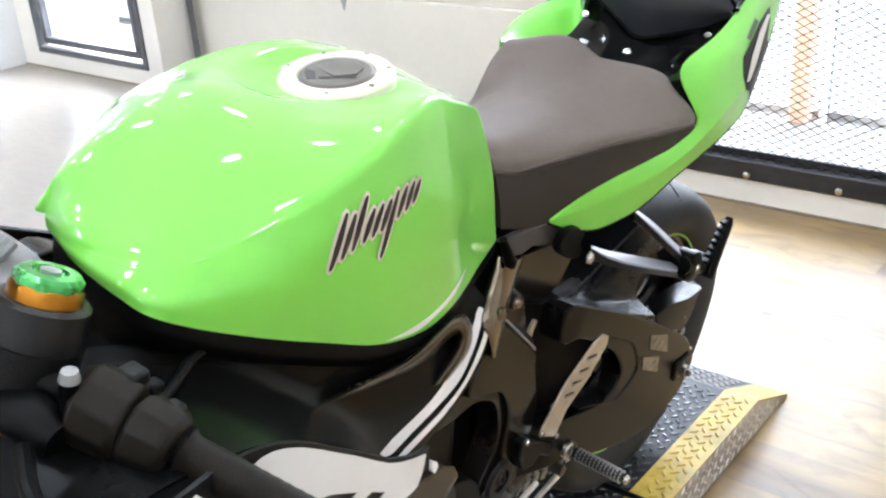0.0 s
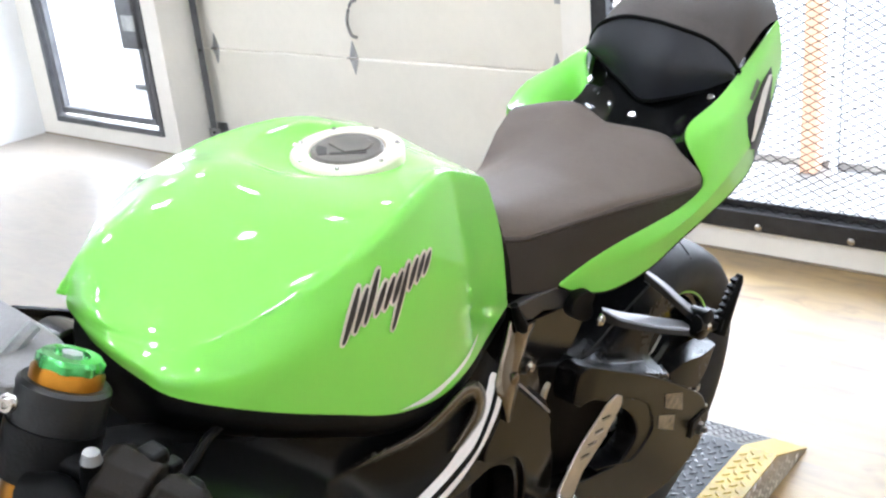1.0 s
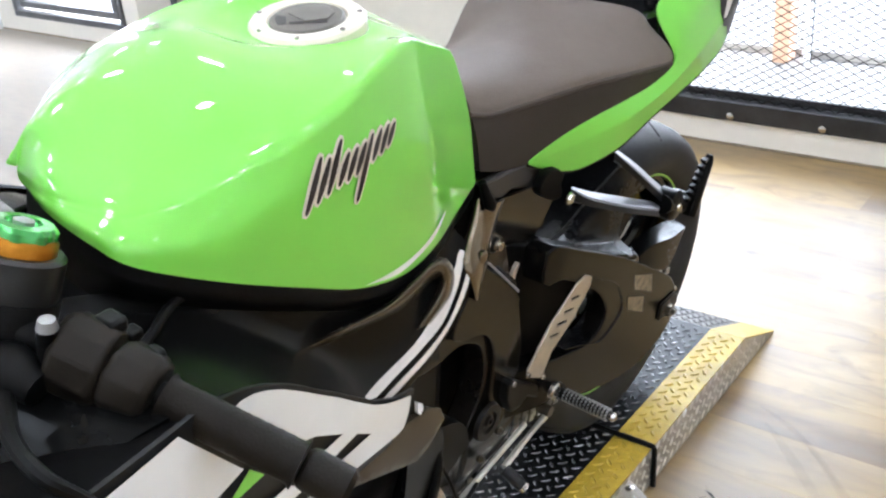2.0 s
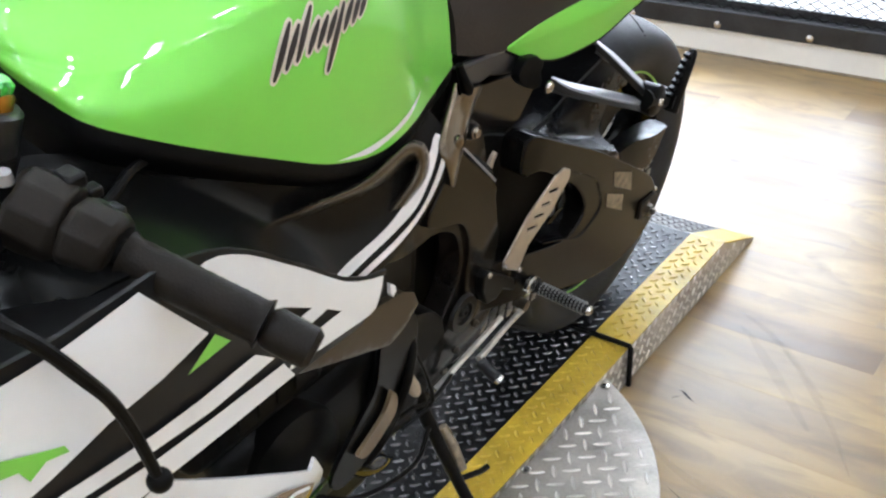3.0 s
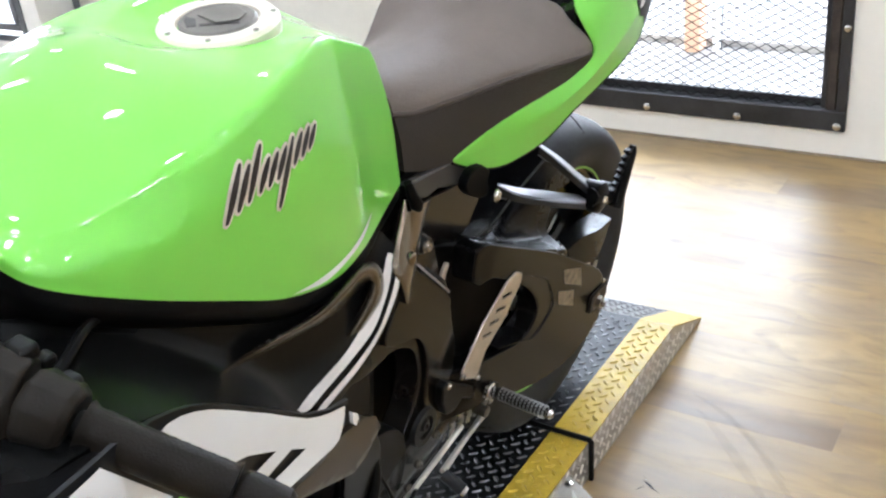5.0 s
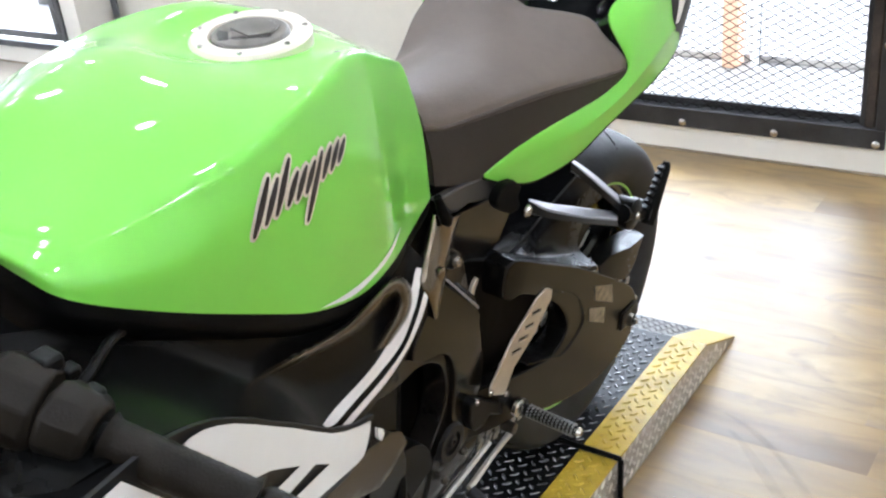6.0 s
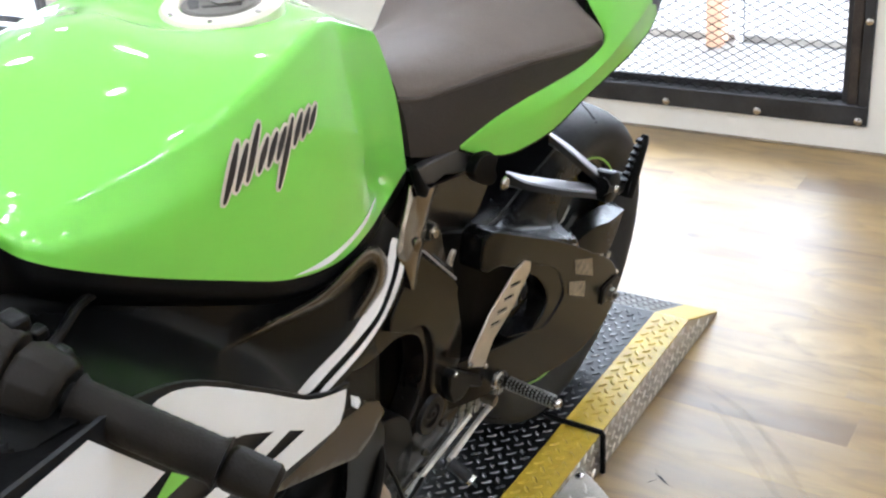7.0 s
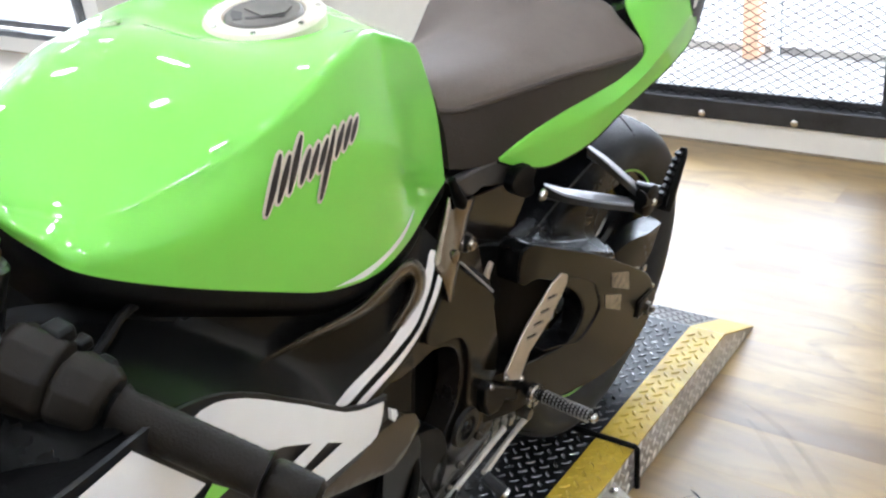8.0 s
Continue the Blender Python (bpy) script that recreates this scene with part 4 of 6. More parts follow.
# bead added in a halfway tone to soften the step at the flank
part("seat_seam", tube([(x - .0030, y, z - .0015) for x, y, z in seat_g1[2][:-1]], .0046, 12, smooth=44), SEAT_BEAD, BIKE, "added bead in a halfway tone between seat top and flank")

both("seat_base", lambda: loft([[[(x - .004, y + .006, z - .001) for x, y, z in seat_g1[0]], [(x - .02, y, z - .022) for x, y, z in seat_g1[0]], [(x * .3, y, z - .03) for x, y, z in seat_g1[0]]]], 6, 30), BLACK_MATTE, label="black plastic seat base", solid=.002)

# tail
TL0 = [(.100, -.444, .741), (.104, -.410, .722), (.113, -.350, .698), (.124, -.305, .697), (.134, -.246, .704), (.147, -.190, .731), (.154, -.123, .748), (.157, -.040, .765), (.150, .045, .790), (.108, .205, .870)]
TL1 = [(.101, -.4445, .743), (.109, -.400, .742), (.120, -.345, .742), (.131, -.295, .746), (.144, -.235, .753), (.156, -.165, .772), (.162, -.095, .800), (.160, -.02, .825), (.148, .07, .852), (.108, .208, .905)]
TL2 = [(.101, -.445, .745), (.107, -.408, .755), (.114, -.374, .762), (.123, -.316, .770), (.132, -.253, .775), (.143, -.189, .781), (.153, -.140, .806), (.147, -.112, .860), (.143, -.030, .895), (.098, .205, .950)]
TL3 = [(.098, -.444, .747), (.103, -.407, .757), (.110, -.373, .764), (.119, -.315, .772), (.128, -.252, .777), (.139, -.188, .783), (.148, -.143, .808), (.118, -.158, .882), (.119, -.045, .915), (.092, .200, .972)]
tails = [part("tail_panel", loft([[TL0, TL1], [TL1, TL2, TL3]], 12, 72), GREEN, BIKE, "glossy lime green tail panel with a dark blade graphic", sharp=28, solid=0.003)]
F_IN = [(-0.126, -0.252, 0.881), (-0.122, -0.195, 0.868), (-0.113, -0.139, 0.862), (-0.105, -0.08, 0.865), (-0.102, -0.072, 0.891), (-0.104, -0.071, 0.941), (-0.096, 0.101, 0.952)]
F_OUT = [(-0.14, -0.238, 0.878), (-0.156, -0.19, 0.886), (-0.164, -0.139, 0.894), (-0.162, -0.069, 0.901), (-0.152, 0.012, 0.921), (-0.138, 0.093, 0.942), (-0.11, 0.221, 0.958)]
F_LOW = [(-.150, -.222, .840), (-.166, -.195, .826), (-.176, -.145, .812), (-.174, -.090, .814), (-.166, -.010, .826), (-.145, .090, .846), (-.108, .205, .890)]
part("tail_panel", loft([[F_IN, F_OUT, F_LOW]], 16, 48), GREEN, BIKE, "glossy lime green tail panel", sharp=70, solid=0.003)
TAIL = [bvh_of(tails[0])]
part("tail_film", film_on([(0.130, 0.915), (0.071, 0.905), (0.014, 0.888), (-0.019, 0.874), (-0.016, 0.845), (-0.003, 0.820), (0.018, 0.814), (0.039, 0.789), (0.062, 0.801), (0.091, 0.820), (0.118, 0.838), (0.100, 0.871), (0.129, 0.894)], TAIL, .001), GREY_BAND, tails[0], "black tail blade graphic")
part("tail_film", film_on([(-0.009, 0.834), (0.003, 0.834), (0.058, 0.869), (0.127, 0.903), (0.109, 0.907), (0.060, 0.893), (0.015, 0.868)], TAIL, .0022), STRIPE, tails[0], "pale silver streak")
part("marking_bar", film_on([(0.001, 0.897), (0.016, 0.890), (0.063, 0.907), (0.050, 0.915)], TAIL, .001), DULL_GREEN, tails[0])

# black centre section between the seats
CM = [[(-.125, -.215, .835), (-.070, -.190, .836), (0, -.205, .832), (.070, -.185, .828), (.138, -.160, .790)],
      [(-.110, -.130, .850), (-.060, -.120, .856), (0, -.140, .858), (.060, -.110, .856), (.115, -.146, .876)],
      [(-.101, -.074, .880), (-.060, -.076, .893), (0, -.080, .878), (.060, -.050, .892), (.119, -.030, .910)],
      [(-.104, -.040, .930), (-.060, -.030, .918), (0, -.040, .900), (.060, -.020, .912), (.115, .020, .932)]]
part("seat_cowl", loft([CM], 16, 30), BLACK_GLOSS, BIKE, "glossy black cowl between the seats", solid=0.003)
part("under_tail", loft([[[(-x, y, z) for x, y, z in TL0], [(0, y, z - .015) for x, y, z in TL0], TL0]], 14, 40), BLACK_MATTE, BIKE, "black plastic under-tail tray", solid=0.003)

# passenger pad
PA = [(-0.103, -0.066, 0.936), (-0.087, -0.065, 0.925), (-0.07, -0.062, 0.912), (-0.033, -0.073, 0.897), (0, -0.079, 0.882), (0.035, -0.074, 0.89), (0.07, -0.042, 0.9), (0.1, -0.008, 0.911), (0.114, 0.004, 0.925)]
PC = [(-0.105, -0.064, 0.947), (-0.098, -0.072, 0.967), (-0.075, -0.088, 0.99), (-0.04, -0.087, 1.006), (0, -0.072, 1.005), (0.04, -0.063, 0.999), (0.075, -0.031, 0.982), (0.103, -0.016, 0.961), (0.117, -0.006, 0.941)]
PB = [((a[0] + b[0]) * .5 * 1.01, (a[1] + b[1]) * .5 - .016, (a[2] + b[2]) * .5) for a, b in zip(PA, PC)]
pad = part("passenger_pad_front", loft([[PA, PB, PC]], 12, 40), PILLION, BIKE, "dark smooth front face of the passenger pad", solid=0.01)
PD = [(0, .000, 1.030), (.038, .006, 1.026), (.070, .014, 1.014), (.098, .026, .992), (.114, .034, .960)]
PE = [(0, .110, 1.045), (.034, .110, 1.041), (.062, .112, 1.030), (.086, .114, 1.010), (.102, .118, .976)]
PF = [(0, .235, 1.025), (.028, .232, 1.021), (.052, .226, 1.012), (.074, .215, .996), (.090, .205, .972)]
twin = lambda c: [(-x, y, z + .18 * x) for x, y, z in c]
part("passenger_pad", join(loft([[PC[4:], PD, PE, PF]], 12, 24), loft([[PC[4::-1], twin(PD), twin(PE), twin(PF)]], 12, 24)), PAD_TOP, BIKE, "dark brown-grey passenger pad", solid=0.01, weld=.0008)
part("pad_piping", tube(PC, .0035, 8, smooth=60), BLACK_MATTE, BIKE)
part("pad_piping", tube(PA, .003, 8, smooth=60), BLACK_MATTE, BIKE)
part("tail_cap", loft([[[(.092, .200, .964), (.06, .236, .985), (0, .246, .99), (-.06, .236, .985), (-.092, .200, .964)], [(.108, .208, .905), (.07, .250, .91), (0, .262, .912), (-.07, .250, .91), (-.108, .208, .905)], [(.108, .205, .870), (.07, .235, .86), (0, .245, .855), (-.07, .235, .86), (-.108, .205, .870)]]], 10, 24), BLACK_GLOSS, BIKE, "black tail cap", solid=0.004)


# rear wheel
def rear_wheel():
    w = empty("rear_wheel", Matrix.Translation((-.004, -.008, .302)), BIKE)
    w["label"] = "rear wheel with wide worn sport tyre and lime rim tape"
    R = .303
    prof = [(-.062, .212), (-.078, .224), (-.088, .243), (-.0915, .262), (-.088, .276), (-.074, .289), (-.052, .2975), (-.027, .3018), (0, R), (.027, .3018), (.052, .2975), (.074, .289), (.088, .276), (.0915, .262), (.088, .243), (.078, .224), (.062, .212)]
    ty = part("tyre", turned(prof, 96, ring=True), RUBBER, w, "black sport tyre with slanted grooves")
    for k in range(26):
        gr = bmesh.new()
        a0 = k * math.tau / 26
        s = 1 if k % 2 else -1
        line = []
        for t in np.linspace(0, 1, 9):
            x = s * (.012 + .066 * t)
            rr = float(np.interp(abs(x), [0, .027, .052, .074, .088], [R, .3018, .2975, .289, .276]))
            a = a0 + .30 * t - .10 * t * t
            line.append((x, rr, a))
        for (x, rr, a), (x2, r2, a2) in zip(line, line[1:]):
            hw = .011
            q = [gr.verts.new((X, (rad + .0004) * math.cos(b), (rad + .0004) * math.sin(b))) for X, rad, b in ((x, rr, a - hw), (x, rr, a + hw), (x2, r2, a2 + hw), (x2, r2, a2 - hw))]
            gr.faces.new(q)
        part("tread_groove", gr, GROOVE, ty)
    rim = part("rim", turned([(-.062, .212), (-.066, .222), (-.058, .222), (-.05, .205), (-.02, .19), (.02, .19), (.05, .205), (.058, .222), (.066, .222), (.062, .212)], 72, ring=True), BLACK_GLOSS, w, "black cast rim")
    for sx in (1, -1):
        for a0, a1 in ((-.62, 1.05), (2.35, 3.75)):
            bm = bmesh.new()
            rows = [[bm.verts.new((sx * x, r * math.sin(a), r * math.cos(a))) for x, r in ((.0665, .2135), (.068, .2215), (.0687, .2215), (.068, .2125))] for a in np.linspace(a0, a1, 30)]
            for a, b in zip(rows, rows[1:]):
                for k in range(4):
                    bm.faces.new((a[k], a[(k + 1) % 4], b[(k + 1) % 4], b[k]))
            bm.faces.new(rows[0]), bm.faces.new(rows[-1][::-1])
            part("rim_tape", bm, RIM_GREEN, rim, "lime green rim tape")
    part("hub", turned([(-.07, .0), (-.07, .035), (-.03, .04), (.03, .045), (.06, .06), (.075, .06), (.075, 0)], 32), DARK_METAL, w)
    for k in range(5):
        a = k * math.tau / 5
        for d in (-.09, .09):
            c0, c1 = a + d * 1.5, a + d * 2.2
            part("spoke", tube([(0.01, .04 * math.cos(c0), .04 * math.sin(c0)), (0.01, .12 * math.cos(a + d * 1.8), .12 * math.sin(a + d * 1.8)), (0.0, .197 * math.cos(c1), .197 * math.sin(c1))], [.017, .013, .015], 8), BLACK_GLOSS, w)
    teeth = []
    for k in range(43 * 4):
        a = k * math.tau / (43 * 4)
        r = .107 if k % 4 in (0, 1) else .1015
        teeth.append((r * math.cos(a), r * math.sin(a)))
    part("sprocket", plate(teeth, .088, .094, holes=[[(.075 * math.cos(a), .075 * math.sin(a)) for a in np.linspace(0, math.tau, 24, endpoint=False)]]), STEEL, w, "worn steel sprocket")
    part("brake_disc", plate([(.11 * math.cos(a), .11 * math.sin(a)) for a in np.linspace(0, math.tau, 40, endpoint=False)], -.084, -.079, holes=[[(.08 * math.cos(a), .08 * math.sin(a)) for a in np.linspace(0, math.tau, 30, endpoint=False)]]), STEEL, w)


rear_wheel()


def chain():
    c = empty("drive_chain", None, BIKE)
    c["label"] = "oily steel drive chain"
    r1, r2 = .104, .04
    P1, P2 = Vector((0, .303)), Vector((-.575, .345))
    pts = []
    for a in np.linspace(-1.52, 1.60, 26):
        pts.append((P1.x + r1 * math.cos(a), P1.y + r1 * math.sin(a)))
    for t in np.linspace(0.02, 0.98, 44):
        pts.append((P1.x + (P2.x - P1.x) * t, (P1.y + r1) * (1 - t) + (P2.y + r2) * t))
    for t in np.linspace(0.02, 0.98, 44):
        pts.append((P2.x + (P1.x - P2.x) * t, (P2.y - r2) * (1 - t) + (P1.y - r1) * t - .012 * math.sin(math.pi * t)))
    links = bmesh.new()
    n = len(pts)
    for i in range(n):
        a, b = Vector(pts[i]), Vector(pts[(i + 1) % n])
        d = b - a
        if d.length > .03 or d.length < 1e-5:
            continue
        m = Matrix.Translation((.0905 + (.004 if i % 2 else 0), (a.x + b.x) / 2, (a.y + b.y) / 2)) @ Matrix.Rotation(math.atan2(d.y, d.x), 4, "X")
        for s in (-1, 1):
            bmesh.ops.create_cube(links, size=1, matrix=m @ Matrix.Translation((s * .0065, 0, 0)) @ Matrix.Diagonal((.0022, d.length * .95, .013, 1)))
    part("chain_run", links, GALV, c)["kind"] = "stuff"


chain()

# swingarm
SW_OUT = [(-.446, .622), (-.425, .626), (-.340, .578), (-.235, .517), (-.165, .472), (-.060, .400), (.005, .352), (.040, .305), (.050, .262), (.030, .232), (-.020, .214), (-.100, .216), (-.200, .243), (-.300, .285), (-.400, .338), (-.520, .365),
          (-.520, .430), (-.460, .436), (-.380, .410), (-.300, .386), (-.258, .392), (-.246, .420), (-.278, .468), (-.340, .518), (-.405, .560), (-.446, .570)]
SW_HOLE = [(-.56, .63), (-.46, .62), (-.36, .57), (-.26, .50), (-.235, .41), (-.30, .375), (-.40, .40), (-.56, .42)]
tuck = lambda y, z: -.30 * max(0, -.43 - y)
both("swingarm_beam", lambda: plate(SW_OUT, .112, .148, smooth=120, bend=tuck), SWING, label="charcoal painted braced swingarm beam", bevel=0.007, seg=3)
both("swingarm_web", lambda: plate(SW_HOLE, .080, .1, smooth=40, bend=tuck), BLACK_MATTE)
POCK = [(.149, -.300, .510), (.149, -.235, .470), (.149, -.208, .440), (.149, -.190, .394), (.149, -.218, .372), (.149, -.262, .366), (.149, -.320, .395), (.149, -.372, .418)]
POCK_IN = [(.112, -.315, .508), (.112, -.275, .480), (.112, -.250, .450), (.112, -.240, .415), (.112, -.258, .396), (.112, -.290, .392), (.112, -.335, .412), (.112, -.380, .432)]
part("swingarm_pocket", loft([[POCK, POCK_IN]], 5, 40), HUGGER, BIKE, "grey bevelled face of the swingarm pocket", solid=.002)
arm = bpy.data.objects["swingarm_beam"]
ARM = [bvh_of(arm)]
part("foil_patch", film_on([(-0.160, 0.442), (-0.089, 0.408), (-0.077, 0.366), (-0.151, 0.410)], ARM, .0009), FOIL, arm, "scuffed champagne foil patch")
part("foil_patch", film_on([(-0.173, 0.407), (-0.108, 0.373), (-0.103, 0.338), (-0.167, 0.378)], ARM, .0009), FOIL, arm, "scuffed champagne foil patch")
part("swingarm_bridge", box(-.066, .066, -.56, -.44, .42, .58), SWING, BIKE, bevel=.02)
part("axle_nut", turned([(.146, .018), (.153, .017), (.155, .012), (.163, .012), (.163, .006), (.170, .006), (.172, 0)], 6, Matrix.Translation((0, -.005, .292))), WORN_STEEL, BIKE, "worn steel axle nut")
part("axle_block", plate([(-.030, .278), (-.030, .314), (.028, .312), (.04, .298), (.04, .282), (.028, .274)], .1485, .153), DARK_METAL, BIKE, bevel=.003)
part("adjuster", tube([(.13, .03, .285), (.13, .075, .285)], .006, 8), STEEL, BIKE)

# rear hugger and chain guard
M0 = [(0.030, -0.295, 0.536), (0.034, -0.255, 0.558), (0.038, -0.214, 0.580), (0.042, -0.147, 0.612), (0.044, -0.126, 0.624)]
M1 = [(0.070, -0.309, 0.548), (0.073, -0.271, 0.557), (0.078, -0.224, 0.580), (0.085, -0.144, 0.609), (0.087, -0.118, 0.617)]
M2 = [(0.084, -0.327, 0.560), (0.087, -0.287, 0.559), (0.090, -0.230, 0.568), (0.093, -0.125, 0.579), (0.094, -0.045, 0.540)]
M3 = [(0.092, -0.335, 0.564), (0.094, -0.289, 0.554), (0.096, -0.229, 0.553), (0.097, -0.155, 0.554), (0.097, -0.101, 0.541)]
M4 = [(0.097, -0.337, 0.567), (0.099, -0.290, 0.550), (0.100, -0.231, 0.540), (0.100, -0.171, 0.537), (0.100, -0.128, 0.523)]
M5 = [(0.101, -0.341, 0.569), (0.104, -0.295, 0.548), (0.106, -0.240, 0.532), (0.106, -0.182, 0.512), (0.105, -0.151, 0.503)]
M6 = [(0.105, -0.347, 0.572), (0.110, -0.303, 0.550), (0.113, -0.251, 0.530), (0.113, -0.189, 0.505), (0.112, -0.150, 0.489)]
M7 = [(0.124, -0.379, 0.595), (0.130, -0.337, 0.568), (0.135, -0.286, 0.542), (0.140, -0.222, 0.510), (0.146, -0.157, 0.478)]
M8 = [(0.125, -0.378, 0.588), (0.131, -0.334, 0.559), (0.136, -0.282, 0.532), (0.141, -0.220, 0.500), (0.147, -0.155, 0.469)]
M_FAR = [(-.080, y, z - .012) for x, y, z in M0]
M_TOP = [(-.020, y, z + .004) for x, y, z in M0]
part("mudguard", loft([[M_FAR, M_TOP, M0, M1], [M1, M2, M3, M4, M5, M6], [M6, M7], [M7, M8]], 16, 40), HUGGER, BIKE, "black satin rear mudguard with a flared lip", sharp=35, solid=.003)
# moulding line in paler grey, so its highlight sits in the colour
part("mudguard_seam", tube([(x + .0008, y, z + .0008) for x, y, z in M1], .0017, 6, smooth=30), RAIL, BIKE, "moulding line of the mudguard, highlight put in as paler grey")
CH0 = [(.098, -.082, .445), (.100, -.018, .443), (.102, .043, .432), (.106, .083, .418)]
CH1 = [(.132, -.114, .449), (.135, -.062, .449), (.136, .006, .430), (.131, .072, .418)]
CH2 = [(.140, -.106, .418), (.142, -.058, .398), (.142, -.010, .376), (.138, .030, .388)]
part("chain_guard", loft([[CH0, CH1], [CH1, CH2]], 8, 20), HUGGER, BIKE, "satin black chain guard", sharp=25, solid=.003)

# passenger foot peg hanger
hang = empty("passenger_peg_hanger", None, BIKE)
hang["label"] = "black two-armed passenger peg hanger with folded peg"
part("arm", bar4([[(0.112, -0.341, 0.668), (0.124, -0.301, 0.647), (0.140, -0.222, 0.610), (0.152, -0.117, 0.558)], [(0.136, -0.381, 0.689), (0.150, -0.351, 0.666), (0.165, -0.274, 0.626), (0.176, -0.172, 0.577)], [(0.139, -0.381, 0.673), (0.153, -0.351, 0.656), (0.168, -0.274, 0.618), (0.179, -0.172, 0.569)], [(0.112, -0.341, 0.646), (0.124, -0.301, 0.625), (0.140, -0.222, 0.588), (0.152, -0.117, 0.536)], [(0.112, -0.341, 0.668), (0.124, -0.301, 0.647), (0.140, -0.222, 0.610), (0.152, -0.117, 0.558)]], 24), ARM_SATIN, hang, "black arm")
# top strips painted pale to stand for light caught on the black arms
part("arm_top", loft([[[(0.112, -0.341, 0.669), (0.124, -0.301, 0.648), (0.140, -0.222, 0.611), (0.152, -0.117, 0.559)], [(0.133, -0.375, 0.687), (0.146, -0.344, 0.665), (0.162, -0.267, 0.625), (0.173, -0.164, 0.576)]]], 5, 24), ARM_TOP, hang, "top face of the arm, ceiling glare put into its pale colour", solid=.002)
part("arm", bar4([[(0.106, -0.206, 0.673), (0.122, -0.167, 0.640), (0.140, -0.127, 0.600), (0.152, -0.060, 0.543)], [(0.120, -0.238, 0.686), (0.136, -0.204, 0.652), (0.154, -0.169, 0.615), (0.166, -0.107, 0.560)], [(0.123, -0.238, 0.673), (0.139, -0.204, 0.639), (0.157, -0.169, 0.602), (0.169, -0.107, 0.547)], [(0.106, -0.206, 0.653), (0.122, -0.167, 0.620), (0.140, -0.127, 0.580), (0.152, -0.060, 0.523)], [(0.106, -0.206, 0.673), (0.122, -0.167, 0.640), (0.140, -0.127, 0.600), (0.152, -0.060, 0.543)]], 24), ARM_SATIN, hang)
part("arm_top", loft([[[(0.106, -0.206, 0.674), (0.122, -0.167, 0.641), (0.140, -0.127, 0.601), (0.152, -0.060, 0.544)], [(0.118, -0.234, 0.685), (0.134, -0.199, 0.652), (0.152, -0.163, 0.614), (0.164, -0.100, 0.559)]]], 5, 24), ARM_TOP, hang, "top face of the arm, ceiling glare put into its pale colour", solid=.002)
part("hub", turned([(.150, .0), (.150, .024), (.178, .026), (.182, .02), (.182, 0)], 20, Matrix.Translation((0, -.114, .562))), BLACK_SATIN, hang)
part("hub", turned([(.150, .0), (.150, .018), (.190, .018), (.192, 0)], 20, Matrix.Translation((0, -.060, .542))), BLACK_SATIN, hang)
part("link", tube([(.168, -.140, .572), (.170, -.050, .536)], .015, 10), BLACK_SATIN, hang)
part("folded_peg", tube([(.184, -.068, .528), (.186, -.046, .585), (.187, -.033, .612), (.187, -.029, .622)], [.013, .0105, .0085, .005], 12, smooth=18), BLACK_SATIN, hang, "folded black passenger peg")
for k in range(7):
    q = Vector((.182, -.078, .560)).lerp(Vector((.186, -.045, .618)), k / 6)
    part("peg_rib", box(q.x - .006, q.x + .004, q.y - .006, q.y + .006, q.z - .0022, q.z + .0022), BLACK_SATIN, hang, bevel=.001)
part("root_lug", plate([(-0.395, 0.721), (-0.419, 0.725), (-0.434, 0.718), (-0.438, 0.705), (-0.421, 0.687), (-0.392, 0.672), (-0.376, 0.675), (-0.383, 0.693), (-0.376, 0.704)], .104, .118, smooth=30), BLACK_MATTE, hang, bevel=.004)
bolt((.142, -0.402, 0.688), .0075, .005, hang)
bolt((.182, -.114, .562), .006, .005, hang)

# black sheet added to darken the void below the seat, and main frame
SUB = [(-.580, .772), (-.454, .738), (-.400, .722), (-.342, .690), (-.360, .655), (-.406, .640), (-.441, .607), (-.475, .578), (-.506, .640), (-.540, .700)]
both("subframe_cover", lambda: plate(SUB, .055, .078, smooth=0), BLACK_MATTE, label="black backing sheet filling the dark void below the seat", bevel=.006)
both("seat_rail_cover", lambda: plate([(-0.549, 0.752), (-0.485, 0.747), (-0.432, 0.740), (-0.342, 0.705), (-0.332, 0.685), (-0.414, 0.698), (-0.453, 0.708), (-0.475, 0.717), (-0.499, 0.715), (-0.518, 0.721), (-0.534, 0.742)], .084, .098), RAIL, label="grey plastic cover under the seat", bevel=.003)
FR_OUT = [(-.628, .790), (-.600, .782), (-.562, .742), (-.548, .700), (-.535, .668), (-.505, .616), (-.487, .590), (-.474, .540), (-.472, .480), (-.478, .421), (-.492, .383), (-.520, .345), (-.560, .335), (-.590, .340), (-.600, .375), (-.585, .400), (-.562, .430), (-.550, .470), (-.556, .510), (-.575, .538), (-.610, .556), (-.655, .562), (-.700, .572), (-.760, .600), (-.860, .650), (-.960, .720), (-1.05, .800), (-1.08, .860), (-1.04, .880), (-.960, .822), (-.860, .772), (-.780, .738), (-.700, .738), (-.655, .752)]
both("frame_spar", lambda: plate(FR_OUT, .085, .124, smooth=150, bend=lambda y, z: max(0, min(.022, (-.62 - y) * .12)) - max(0, -.90 - y) * .25 - .035 * min(1, max(0, (y + .69) / .04)) * min(1, max(0, (z - .60) / .04))), FRAME, label="dark glossy bronze-grey frame spar", bevel=.009, seg=3)
